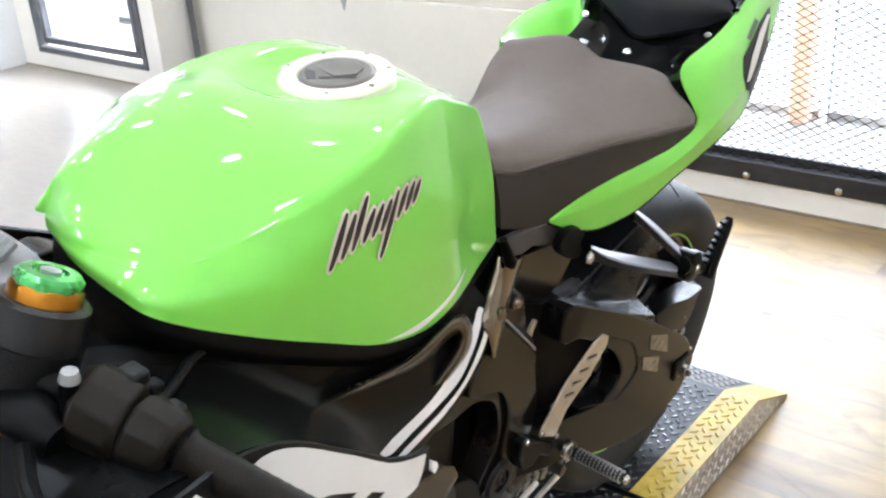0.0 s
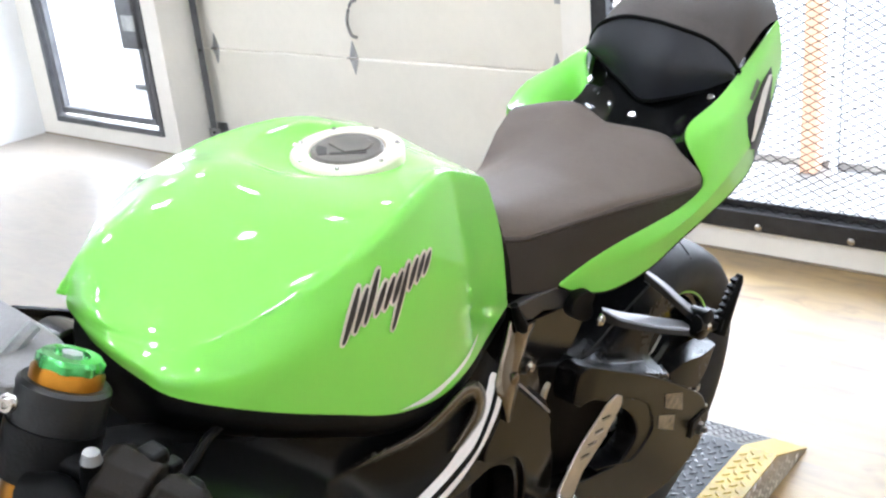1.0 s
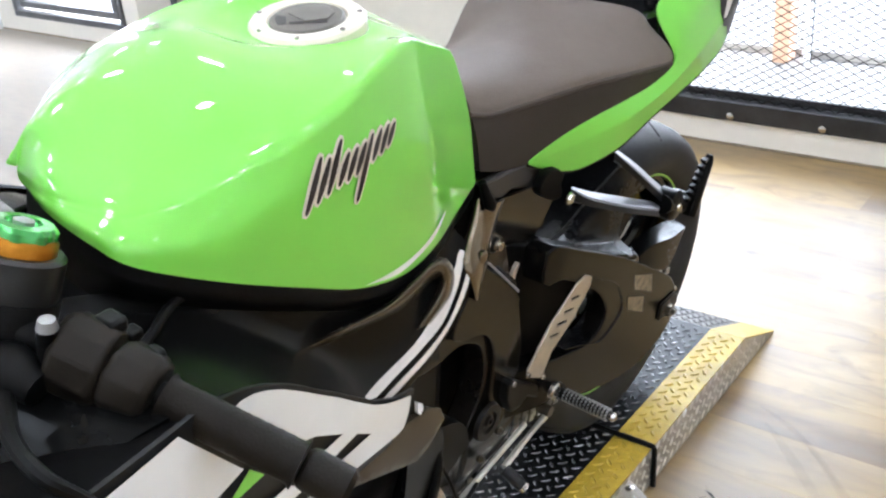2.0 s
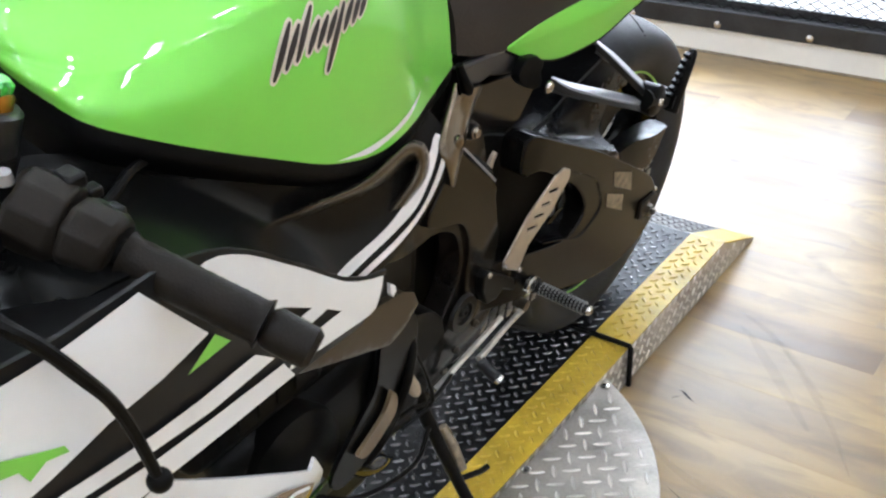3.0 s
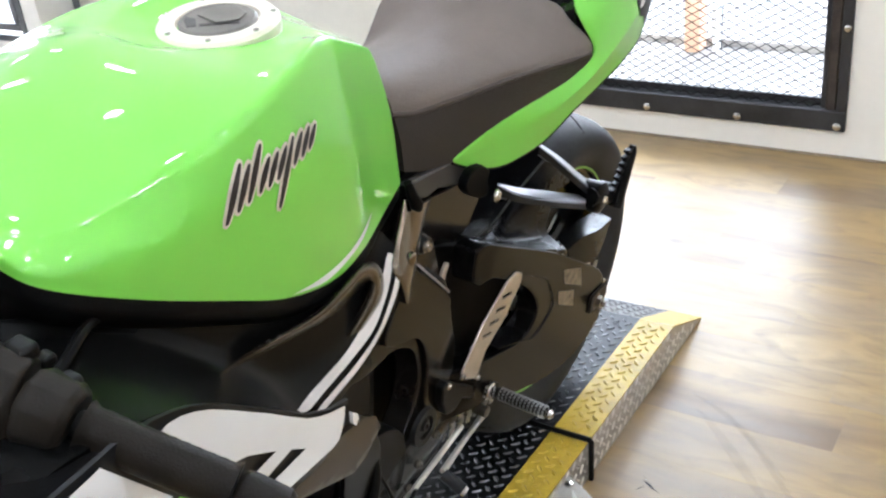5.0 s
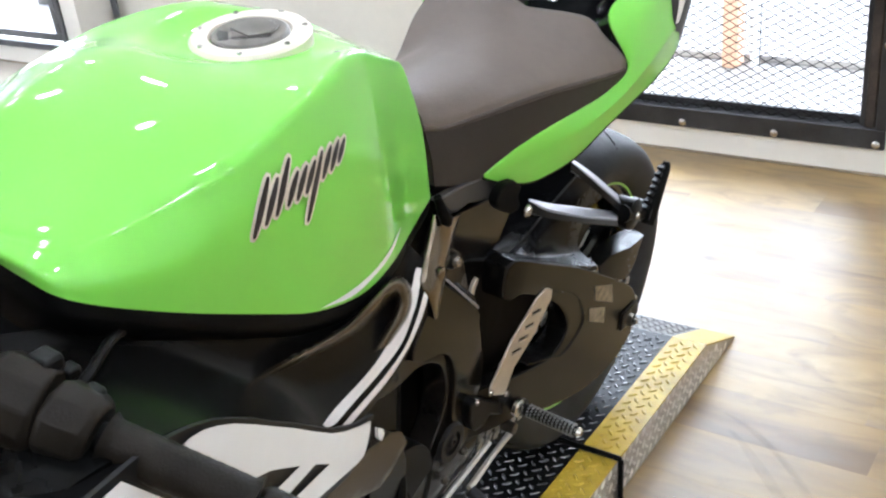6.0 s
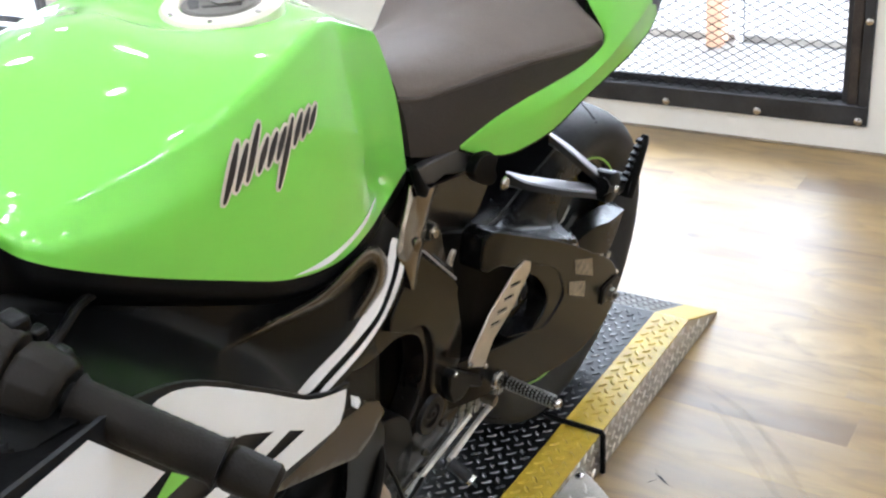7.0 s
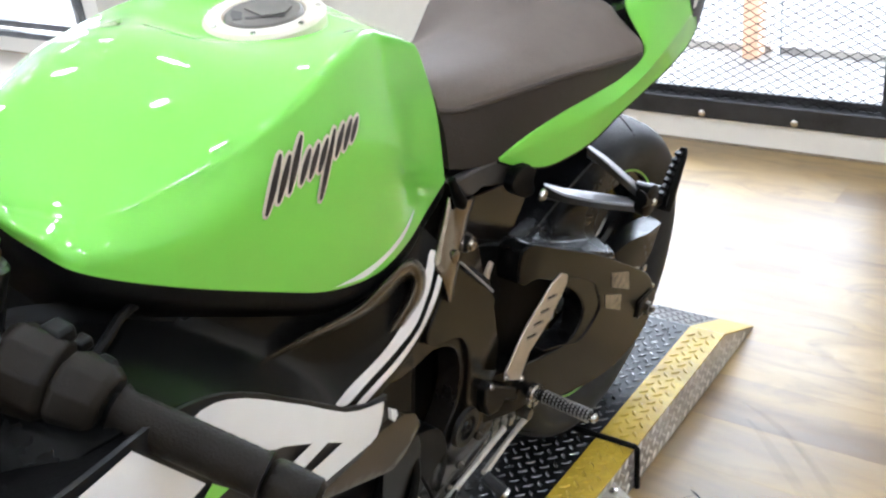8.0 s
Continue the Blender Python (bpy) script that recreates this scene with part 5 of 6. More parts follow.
NK = [[(0.064, -0.511, 0.709), (0.070, -0.531, 0.687), (0.081, -0.560, 0.669), (0.092, -0.580, 0.654), (0.098, -0.573, 0.626), (0.097, -0.552, 0.587)],
      [(0.098, -0.562, 0.743), (0.104, -0.581, 0.722), (0.115, -0.609, 0.706), (0.126, -0.629, 0.692), (0.132, -0.623, 0.667), (0.131, -0.603, 0.629)],
      [(0.112, -0.567, 0.746), (0.118, -0.585, 0.728), (0.129, -0.612, 0.713), (0.140, -0.631, 0.697), (0.146, -0.631, 0.675), (0.145, -0.619, 0.642)],
      [(0.115, -0.549, 0.733), (0.121, -0.569, 0.717), (0.132, -0.594, 0.703), (0.143, -0.613, 0.689), (0.149, -0.621, 0.670), (0.148, -0.618, 0.643)],
      [(0.105, -0.504, 0.717), (0.111, -0.528, 0.700), (0.122, -0.555, 0.683), (0.133, -0.578, 0.670), (0.139, -0.594, 0.654), (0.138, -0.598, 0.628)],
      [(0.074, -0.454, 0.684), (0.080, -0.479, 0.666), (0.091, -0.506, 0.648), (0.102, -0.530, 0.633), (0.108, -0.546, 0.616), (0.107, -0.551, 0.589)]]
both("frame_neck", lambda: loft([NK], 40, 30), NECK, label="polished dark bronze frame neck", solid=.003, sharp=60)
both("neck_boss", lambda: turned([(.120, .0), (.120, .0095), (.1395, .009), (.1415, .006), (.1415, 0)], 20, Matrix.Translation((0, -0.597, 0.690))), NECK)
HUMP = [[(0.162, -0.946, 0.771), (0.144, -0.863, 0.741), (0.140, -0.782, 0.726), (0.132, -0.719, 0.725), (0.125, -0.676, 0.722), (0.121, -0.646, 0.705), (0.122, -0.632, 0.678), (0.124, -0.641, 0.652), (0.126, -0.673, 0.635)],
        [(0.166, -0.946, 0.771), (0.164, -0.885, 0.762), (0.160, -0.806, 0.747), (0.152, -0.745, 0.746), (0.145, -0.703, 0.743), (0.141, -0.674, 0.726), (0.142, -0.661, 0.700), (0.144, -0.669, 0.675), (0.146, -0.701, 0.659)],
        [(0.176, -0.954, 0.779), (0.174, -0.894, 0.768), (0.170, -0.818, 0.751), (0.162, -0.760, 0.745), (0.155, -0.720, 0.743), (0.151, -0.694, 0.730), (0.152, -0.687, 0.711), (0.154, -0.699, 0.692), (0.156, -0.733, 0.675)],
        [(0.166, -0.942, 0.766), (0.164, -0.881, 0.750), (0.160, -0.806, 0.730), (0.152, -0.750, 0.718), (0.145, -0.713, 0.717), (0.141, -0.691, 0.710), (0.142, -0.690, 0.700), (0.144, -0.708, 0.687), (0.146, -0.746, 0.671)],
        [(0.162, -0.942, 0.766), (0.146, -0.862, 0.731), (0.142, -0.784, 0.710), (0.134, -0.726, 0.699), (0.127, -0.689, 0.697), (0.123, -0.666, 0.691), (0.124, -0.666, 0.680), (0.126, -0.684, 0.667), (0.128, -0.723, 0.650)]]
# arch added in bronze to stand for the floor mirrored in the cover
both("spar_hump", lambda: loft([HUMP], 24, 60), REFLECTED_BRONZE, label="arch standing in for a reflection in the side cover", solid=.002, sharp=60)
both("bolt_bracket", lambda: plate([(-0.535, 0.681), (-0.521, 0.678), (-0.497, 0.657), (-0.487, 0.635), (-0.472, 0.581), (-0.462, 0.562), (-0.511, 0.611), (-0.536, 0.634)], .098, .1045), BRONZE_SAT, label="bronze-grey bracket with a bolt", bevel=.002)
# edge strip coloured pale to carry the highlight along the cover
both("cover_edge", lambda: plate([(-.579, .671), (-.574, .670), (-.496, .587), (-.497, .583)], .1322, .1345), GLARE_CAST, label="raised edge of the frame cover, highlight put in as a pale tone", bevel=.0012)
part("bush", plate([(-0.483, 0.588), (-0.476, 0.582), (-0.474, 0.591), (-0.466, 0.604), (-0.471, 0.608), (-0.480, 0.600)], .108, .114, smooth=16), TITAN, BIKE, "thin pale bush", bevel=.001)
both("frame_tail", lambda: plate([(-0.527, 0.722), (-0.466, 0.701), (-0.389, 0.684), (-0.329, 0.678), (-0.307, 0.652), (-0.334, 0.625), (-0.362, 0.598), (-0.398, 0.593), (-0.422, 0.569), (-0.436, 0.546), (-0.471, 0.581), (-0.489, 0.603), (-0.505, 0.654), (-0.514, 0.692)], .072, .088, smooth=0, bend=lambda y, z: -.05 * (y + .50)), FRAME, label="dark bronze frame tail casting", bevel=.004, seg=3)
part("bolt_seat", turned([(.104, .0115), (.110, .0115), (.112, .009), (.112, 0)], 20, Matrix.Translation((0, -0.525, 0.662))), BLACK_SATIN, BIKE)

both("frame_cover", lambda: plate([(-.584, .672), (-.497, .583), (-.488, .555), (-.480, .52), (-.472, .480), (-.478, .425), (-.496, .39), (-.520, .36), (-.545, .42), (-.542, .50), (-.565, .55), (-.62, .572), (-.64, .60)], .1245, .132, smooth=80), FRAME_PLATE, label="dark frame cover plate with a raised edge", bevel=.004)
bolt((.112, -.525, .662), .0068, .007, BIKE)
bolt((.133, -.552, .398), .0095, .007, BIKE, DARK_METAL)
part("pivot_ring", turned([(.1325, .03), (.139, .028), (.139, .018), (.134, .017), (.134, 0)], 28, Matrix.Translation((0, -.553, .396))), DARK_METAL, BIKE)
part("rubber_stop", tube([(.116, -.575, .776), (.119, -.569, .757), (.122, -.563, .742), (.124, -.560, .735)], [.005, .0065, .0085, .004], 14), BLACK_MATTE, BIKE)

# rider's foot controls
peg = empty("rider_peg_bracket", None, BIKE)
peg["label"] = "left rider footrest with champagne heel guard and shift lever"
heel = plate([(-.338, .536), (-.321, .525), (-.321, .510), (-.365, .472), (-.419, .446), (-.441, .412), (-.482, .438), (-.480, .451), (-.454, .477), (-.431, .499), (-.366, .533)], .148, .152, smooth=0,
             holes=[[(a - .016, b - .002), (a + .013, b - .010), (a + .013, b - .004), (a - .016, b + .004)] for a, b in ((-.362, .513), (-.379, .499), (-.396, .487), (-.413, .475))])
part("heel_guard", heel, TITAN, peg, "champagne metal heel guard with four slots", bevel=.0012)
part("bracket", plate([(-0.522, 0.444), (-0.511, 0.449), (-0.490, 0.431), (-0.446, 0.399), (-0.409, 0.375), (-0.380, 0.343), (-0.396, 0.336), (-0.432, 0.364), (-0.466, 0.389), (-0.483, 0.381), (-0.508, 0.388), (-0.522, 0.418)], .128, .1455, smooth=0), BLACK_SATIN, peg, bevel=.003)
part("peg", tube([(.150, -.386, .352), (.160, -.389, .353), (.245, -.402, .366), (.252, -.404, .368)], [.0085, .0088, .0080, .0068], 14), DARK_METAL, peg, "knurled steel foot peg")
kn = bmesh.new()
for i in range(13):
    f = (i + .5) / 13
    c = Vector((.165 + .083 * f, -.389 - .0135 * f, .3535 + .0135 * f))
    for k in range(12):
        a = k * math.tau / 12 + (i % 2) * .26
        bmesh.ops.create_cube(kn, size=.0030, matrix=Matrix.Translation(c + Vector((0, .0090 * math.cos(a), .0090 * math.sin(a)))) @ Matrix.Rotation(a, 4, "X"))
part("peg_studs", kn, GALV, peg)
part("peg_pivot", turned([(.138, .0), (.138, .013), (.156, .013), (.158, .008), (.158, 0)], 18, Matrix.Translation((0, -.386, .352))), DARK_METAL, peg)
part("peg_end", tube([(.250, -.4035, .3675), (.255, -.4045, .3685), (.259, -.405, .369)], [.0072, .0078, .004], 14), STEEL, peg, "bright ball end of the peg")
part("shift_rod", tube([(.135, -.616, .289), (.135, -.445, .317)], .0042, 8), PALE_STEEL, peg, "bright shift linkage rod")
part("shift_lever", tube([(.150, -.406, .319), (.152, -.460, .315), (.156, -.532, .307)], [.0052, .0040, .0050], 8, smooth=12), PALE_STEEL, peg, "pale polished shift lever")
part("toe_piece", tube([(.156, -.532, .304), (.186, -.527, .284)], .009, 12), RUBBER, peg)
part("toe_cap", tube([(.186, -.527, .284), (.191, -.526, .281)], .0085, 12), STEEL, peg)
part("lever_pivot", turned([(.135, .0), (.135, .0095), (.156, .009), (.158, 0)], 16, Matrix.Translation((0, -.408, .326))), WORN_STEEL, peg)
part("rod_end", turned([(.126, .0), (.126, .008), (.140, .008), (.140, 0)], 12, Matrix.Translation((0, -.612, .287))), STEEL, peg)
for p in ((0.147, -0.512, 0.444), (0.152, -0.484, 0.444), (0.152, -0.440, 0.414)):
    bolt(p, .0045, .004, peg)

# side stand
st = empty("side_stand", None, BIKE)
st["label"] = "black steel side stand folded out onto the round plate"
part("leg", tube([(.100, -.605, .262), (.125, -.600, .205), (.185, -.596, .110), (.243, -.593, .032)], [.013, .0105, .0095, .010], 12, smooth=20), BLACK_SATIN, st)
part("foot", plate([(-.625, -.032), (-.565, -.030), (-.555, 0), (-.57, .028), (-.62, .028), (-.632, 0)], -.006, .006, smooth=30), BLACK_SATIN, st, m=pose(.249, 0, .026, 0, 81, 0), bevel=.002)
part("spring", tube([(.135, -.582, .196), (.155, -.578, .160), (.172, -.577, .125)], [.007, .0085, .008], 12), FOIL, st, "bare side-stand spring")
part("tang", tube([(.178, -.59, .118), (.19, -.55, .108), (.192, -.535, .108)], .005, 8), BLACK_SATIN, st)
part("pivot", plate([(-.64, .24), (-.57, .25), (-.56, .29), (-.60, .31), (-.65, .29)], .075, .11, smooth=30), DARK_METAL, st, bevel=.004)

bolt((.006, -.112, .866), .006, .004, BIKE, STEEL, (.2, -.5, .8)), bolt((-.085, -.090, .898), .005, .004, BIKE, STEEL, (.2, -.5, .8)), bolt((.100, -.046, .900), .005, .004, BIKE, STEEL, (.2, -.5, .8))
part("lower_bracket", plate([(-0.452, 0.403), (-0.458, 0.359), (-0.478, 0.323), (-0.527, 0.290), (-0.581, 0.282), (-0.629, 0.307), (-0.650, 0.342), (-0.617, 0.363), (-0.571, 0.382), (-0.535, 0.407), (-0.509, 0.432)], .104, .128, smooth=60), FRAME, BIKE, "dark frame bracket carrying the side stand", bevel=.005, seg=3)
for p in [(0.131, -0.507, 0.343), (0.131, -0.552, 0.322), (0.131, -0.577, 0.297)]:
    bolt((.128, p[1], p[2]), .0055, .005, BIKE, WORN_STEEL)
part("peg_washer", turned([(.160, .006), (.160, .0135), (.166, .0135), (.168, .011), (.168, .006)], 24, Matrix.Translation((0, -0.420, 0.379)), ring=True), STEEL, peg)


def skin(outline, fn, smooth=0, grid=0.012):
    """A panel of a given side-view outline whose width follows fn(y, z)."""
    bm = film_on(outline, [], smooth=smooth, grid=grid)
    for v in bm.verts:
        v.co.x = fn(v.co.y, v.co.z)
    bmesh.ops.triangulate(bm, faces=bm.faces)
    return bm


# ---- fairing ----
A_TOP = [(0.112, -0.64, 0.754), (0.128, -0.703, 0.731), (0.142, -0.772, 0.741), (0.148, -0.85, 0.769), (0.148, -0.925, 0.811), (0.144, -1.005, 0.857), (0.13, -1.082, 0.897), (0.112, -1.17, 0.914), (0.10, -1.27, 0.850)]
A_LOW = [(.137, -.602, .699), (.153, -.672, .660), (.168, -.755, .643), (.190, -.862, .662), (.210, -.945, .742), (.232, -1.040, .830), (.248, -1.110, .872), (.246, -1.190, .880), (.226, -1.280, .830)]
A_MID = [(a[0] + .16 * (b[0] - a[0]) + .004, .45 * a[1] + .55 * b[1], .45 * a[2] + .55 * b[2]) for a, b in zip(A_TOP, A_LOW)]
A_RIM = [(x + .001, y, z - .014) for x, y, z in A_LOW]
covers = both("side_cover", lambda: loft([[A_TOP, A_MID, A_LOW], [A_LOW, A_RIM]], 10, 50), COVER_BLACK, label="glossy black upper side cover with white stripes", solid=.003)


def fnB(y, z):
    return .2 - .195 * (y + .81) - .2 * max(0, -1.12 - y) ** 2 - .1 * max(0, z - .80) ** 2 - .25 * max(0, .70 - z) ** 2


def fnC(y, z):
    return .2 - .19 * (y + .93) + .05 * (z - .45) - .9 * max(0, .44 - z) ** 1.5 - .5 * max(0, -1.2 - y) ** 2


B_OUT = [(-0.812, 0.630), (-0.858, 0.618), (-0.920, 0.636), (-0.990, 0.656), (-1.085, 0.684), (-1.170, 0.703), (-1.300, 0.705), (-1.400, 0.720), (-1.440, 0.800), (-1.420, 0.900), (-1.330, 0.915), (-1.230, 0.895), (-1.139, 0.885), (-1.117, 0.879), (-1.101, 0.873), (-1.081, 0.864), (-1.060, 0.852), (-1.038, 0.836), (-1.011, 0.814), (-0.983, 0.788), (-0.958, 0.766), (-0.923, 0.734), (-0.889, 0.703), (-0.845, 0.673), (-0.806, 0.655)]
mids = both("side_fairing", lambda: skin(B_OUT, fnB), GREY_BAND, label="graphite side fairing with white panels and stripes", solid=.004)
for s, ob in ((1, mids[0]), (-1, mids[1])):
    for nm, pts, mt, off in (
            ("white_panel", [(-1.102, 0.863), (-1.092, 0.863), (-1.077, 0.858), (-1.061, 0.849), (-1.041, 0.835), (-1.015, 0.813), (-0.986, 0.787), (-0.961, 0.765), (-0.927, 0.733), (-0.897, 0.706), (-0.872, 0.688), (-0.845, 0.672), (-0.819, 0.658), (-0.820, 0.646), (-0.824, 0.634), (-0.832, 0.623), (-0.846, 0.624), (-0.918, 0.648), (-0.981, 0.669), (-0.996, 0.674), (-0.974, 0.691), (-0.903, 0.674), (-0.929, 0.696), (-0.982, 0.703), (-1.000, 0.725), (-0.955, 0.717), (-0.998, 0.750), (-1.032, 0.768), (-1.060, 0.784), (-1.098, 0.812)], WHITE, .003),
            ("white_panel", [(-1.160, .884), (-1.097, .799), (-1.150, .798), (-1.205, .803), (-1.255, .800), (-1.40, .800), (-1.40, .895), (-1.29, .897), (-1.256, .892), (-1.228, .888)], WHITE, .003),
            ("green_graphic", [(-1.240, .811), (-1.243, .819), (-1.266, .833), (-1.30, .855), (-1.36, .875), (-1.36, .850), (-1.30, .838), (-1.278, .828), (-1.272, .814), (-1.258, .819)], GREEN, .0045),
            ("green_wedge", [(-1.091, .794), (-1.073, .773), (-1.126, .781)], GREEN, .004),
            ("white_stripe", [(-1.043, .733), (-1.016, .707), (-1.103, .723), (-1.168, .742), (-1.234, .761), (-1.40, .785), (-1.40, .802), (-1.252, .781), (-1.18, .761), (-1.116, .746)], WHITE, .0034),
            ("white_stripe", [(-1.003, .689), (-.986, .661), (-1.081, .684), (-1.163, .705), (-1.24, .722), (-1.40, .748), (-1.40, .768), (-1.224, .750), (-1.166, .731), (-1.078, .708)], WHITE, .003)):
        part(nm, skin(pts, lambda y, z: s * (fnB(y, z) + off)), mt, ob)
for s, ob in ((1, covers[0]), (-1, covers[1])):
    tr = [bvh_of(ob)]
    part("white_stripe", film_on([(-.870, .679), (-.850, .674), (-.800, .667), (-.750, .665), (-.705, .672), (-.673, .683), (-.647, .699), (-.632, .712), (-.624, .708), (-.643, .689), (-.664, .674), (-.701, .658), (-.746, .654), (-.797, .657), (-.843, .663), (-.862, .671)], tr, .0012, side=s, smooth=70), STRIPE, ob)
    part("thin_stripe", film_on([(-.846, .657), (-.793, .650), (-.741, .647), (-.697, .653), (-.659, .670), (-.630, .691), (-.613, .705), (-.611, .700), (-.628, .686), (-.651, .665), (-.691, .647), (-.738, .639), (-.791, .643), (-.834, .649)], tr, .0012, side=s, smooth=70), STRIPE, ob)

C_OUT = [(-1.170, .700), (-1.157, .684), (-1.117, .642), (-1.067, .590), (-1.008, .531), (-.956, .479), (-.933, .458), (-.924, .470), (-.904, .426), (-.900, .395), (-.850, .330), (-.800, .255), (-.85, .20), (-1.0, .20), (-1.15, .26), (-1.30, .40), (-1.40, .60), (-1.40, .715), (-1.30, .705)]
lows = both("lower_fairing", lambda: skin(C_OUT, fnC), WHITE, label="white lower fairing with bronze and green stripes", solid=.004)
for s, ob in ((1, lows[0]), (-1, lows[1])):
    part("bronze_stripe", skin([(-.928, .436), (-.947, .453), (-.993, .490), (-1.051, .517), (-1.104, .530), (-1.25, .56), (-1.25, .53), (-1.10, .495), (-1.0, .448), (-.935, .405)], lambda y, z: s * (fnC(y, z) + .0012 + .002)), BRONZE_FILM, ob)
    part("white_stripe", skin([(-.940, .444), (-.966, .463), (-1.011, .479), (-1.077, .497), (-1.15, .510), (-1.15, .503), (-1.077, .490), (-1.011, .472), (-.966, .457), (-.938, .436)], lambda y, z: s * (fnC(y, z) + .002 + .002)), WHITE, ob)
    part("black_band", skin([(-.908, .402), (-.935, .405), (-1.0, .448), (-1.10, .495), (-1.25, .53), (-1.25, .23), (-1.12, .25), (-1.0, .205), (-.85, .205), (-.805, .255), (-.85, .33)], lambda y, z: s * (fnC(y, z) + .001 + .002)), BLACK_GLOSS, ob)
    part("green_stripe", skin([(-.859, .369), (-.879, .388), (-.932, .408), (-.980, .432), (-1.060, .470), (-1.20, .52), (-1.20, .495), (-1.06, .452), (-.973, .408), (-.913, .377), (-.871, .359)], lambda y, z: s * (fnC(y, z) + .0022 + .002)), GREEN, ob)

# inner grey cover behind the fairing's tail
both("inner_cover", lambda: skin([(-.986, .632), (-.956, .628), (-.891, .614), (-.818, .604), (-.758, .588), (-.734, .571), (-.722, .546), (-.735, .539), (-.756, .529), (-.783, .527), (-.813, .542), (-.883, .579), (-.949, .614)], lambda y, z: .184 - .1 * (y + .75)), BRONZE_SAT, label="satin bronze inner cover", solid=.008, bevel=.003)
both("inner_post", lambda: skin([(-.770, .520), (-.700, .505), (-.690, .450), (-.715, .400), (-.770, .345), (-.850, .335), (-.870, .37), (-.815, .415), (-.780, .445)], lambda y, z: .164 - .1 * (y + .75), smooth=70), COVER_BLACK, label="glossy black inner fairing post", solid=.006)
both("post_edge", lambda: skin([(-.757, .426), (-.745, .407), (-.748, .380), (-.785, .363), (-.813, .360), (-.829, .378), (-.802, .388), (-.772, .402)], lambda y, z: .173 - .1 * (y + .75), smooth=40), EDGE_TAN, label="champagne edge of the inner post", solid=.005)
both("fairing_tip", lambda: skin([(-.806, .639), (-.796, .630), (-.793, .621), (-.799, .616), (-.805, .624)], lambda y, z: .198 - .1 * (y + .75)), WHITE, label="white fairing tip beyond a black fastener", solid=.004)
RIM = [(fnB(y, z) - .006, y, z - .001) for y, z in ((-1.104, .868), (-1.14, .880), (-1.23, .893), (-1.33, .912), (-1.41, .900))]
both("cockpit_panel", lambda: loft([[RIM, [(x - .05, y, z - .012) for x, y, z in RIM], [(x - .13, y, z - .045) for x, y, z in RIM], [(x - .22, y, z - .06) for x, y, z in RIM]]], 10, 24), BLACK_MATTE, label="black cockpit inner panel", solid=.003)
bolt((.196, -.812, .646), .006, .004, BIKE, DARK_METAL)

# engine and exhaust masses inside
eng = empty("engine", None, BIKE)
eng["label"] = "black engine cases behind the fairing"
part("crankcase", box(-.13, .115, -.98, -.60, .22, .44), DARK_METAL, eng, bevel=.03, seg=3)
part("cylinder_block", box(-.12, .11, -1.02, -.80, .44, .66), DARK_METAL, eng, bevel=.02, seg=3)
part("clutch_cover", turned([(.09, .0), (.09, .085), (.125, .08), (.138, .06), (.138, 0)], 36, Matrix.Translation((0, -.88, .36))), DARK_METAL, eng)
part("sprocket_cover", plate([(-.70, .29), (-.62, .30), (-.585, .35), (-.60, .42), (-.66, .45), (-.72, .42), (-.74, .35)], .09, .128, smooth=50), BLACK_SATIN, eng, bevel=.008)
part("radiator", box(-.16, .16, -1.16, -1.12, .35, .68), BLACK_MATTE, eng, bevel=.005)
part("gearbox", box(-.11, .10, -.86, -.60, .38, .62), DARK_METAL, eng, bevel=.03, seg=3)
# dark sheet added to stop floor showing through a shaded gap
part("inner_panel", plate([(-.88, .70), (-.62, .70), (-.52, .60), (-.50, .33), (-.80, .30), (-.88, .50)], .060, .068), BLACK_MATTE, eng)
part("sump", box(-.09, .09, -.95, -.66, .14, .22), DARK_METAL, eng, bevel=.02)
part("air_box", box(-.11, .11, -1.08, -.68, .70, .86), BLACK_MATTE, eng, bevel=.03)
part("hose", tube([(.12, -.74, .33), (.15, -.78, .30), (.165, -.74, .36), (.16, -.70, .44), (.13, -.69, .50)], .006, 10, smooth=24), BLACK_SATIN, eng)
part("hose", tube([(.125, -.86, .29), (.16, -.80, .26), (.17, -.70, .24), (.15, -.64, .25)], .0038, 10, smooth=24), BLACK_SATIN, eng)
part("wire", tube([(0.140, -0.716, 0.312), (0.150, -0.684, 0.321), (0.155, -0.646, 0.313), (0.140, -0.582, 0.297), (0.120, -0.542, 0.296)], .0032, 8, smooth=30), BLACK_SATIN, eng)
part("wire", tube([(0.150, -0.706, 0.300), (0.158, -0.677, 0.310), (0.158, -0.647, 0.313), (0.150, -0.652, 0.359), (0.140, -0.672, 0.417)], .0028, 8, smooth=30), BLACK_SATIN, eng)
part("drain_hose", tube([(.150, -.815, .335), (.135, -.770, .275), (.128, -.725, .240), (.125, -.690, .215)], [.012, .016, .014, .004], 12, smooth=24), BLACK_GLOSS, eng, "glossy black breather tail below the fairing")
part("fitting", tube([(0.150, -0.692, 0.406), (0.150, -0.689, 0.383), (0.152, -0.685, 0.364), (0.152, -0.678, 0.349)], [.004, .006, .010, .007], 10), TITAN, eng, "bright hose fitting")
part("shock_body", tube([(0, -.50, .36), (0, -.44, .66)], .035, 14), DARK_METAL, eng)
for i in range(5):
    part("fin", box(.111, .114, -.98 + .03 * i, -.965 + .03 * i, .47, .62), DARK_METAL, eng)

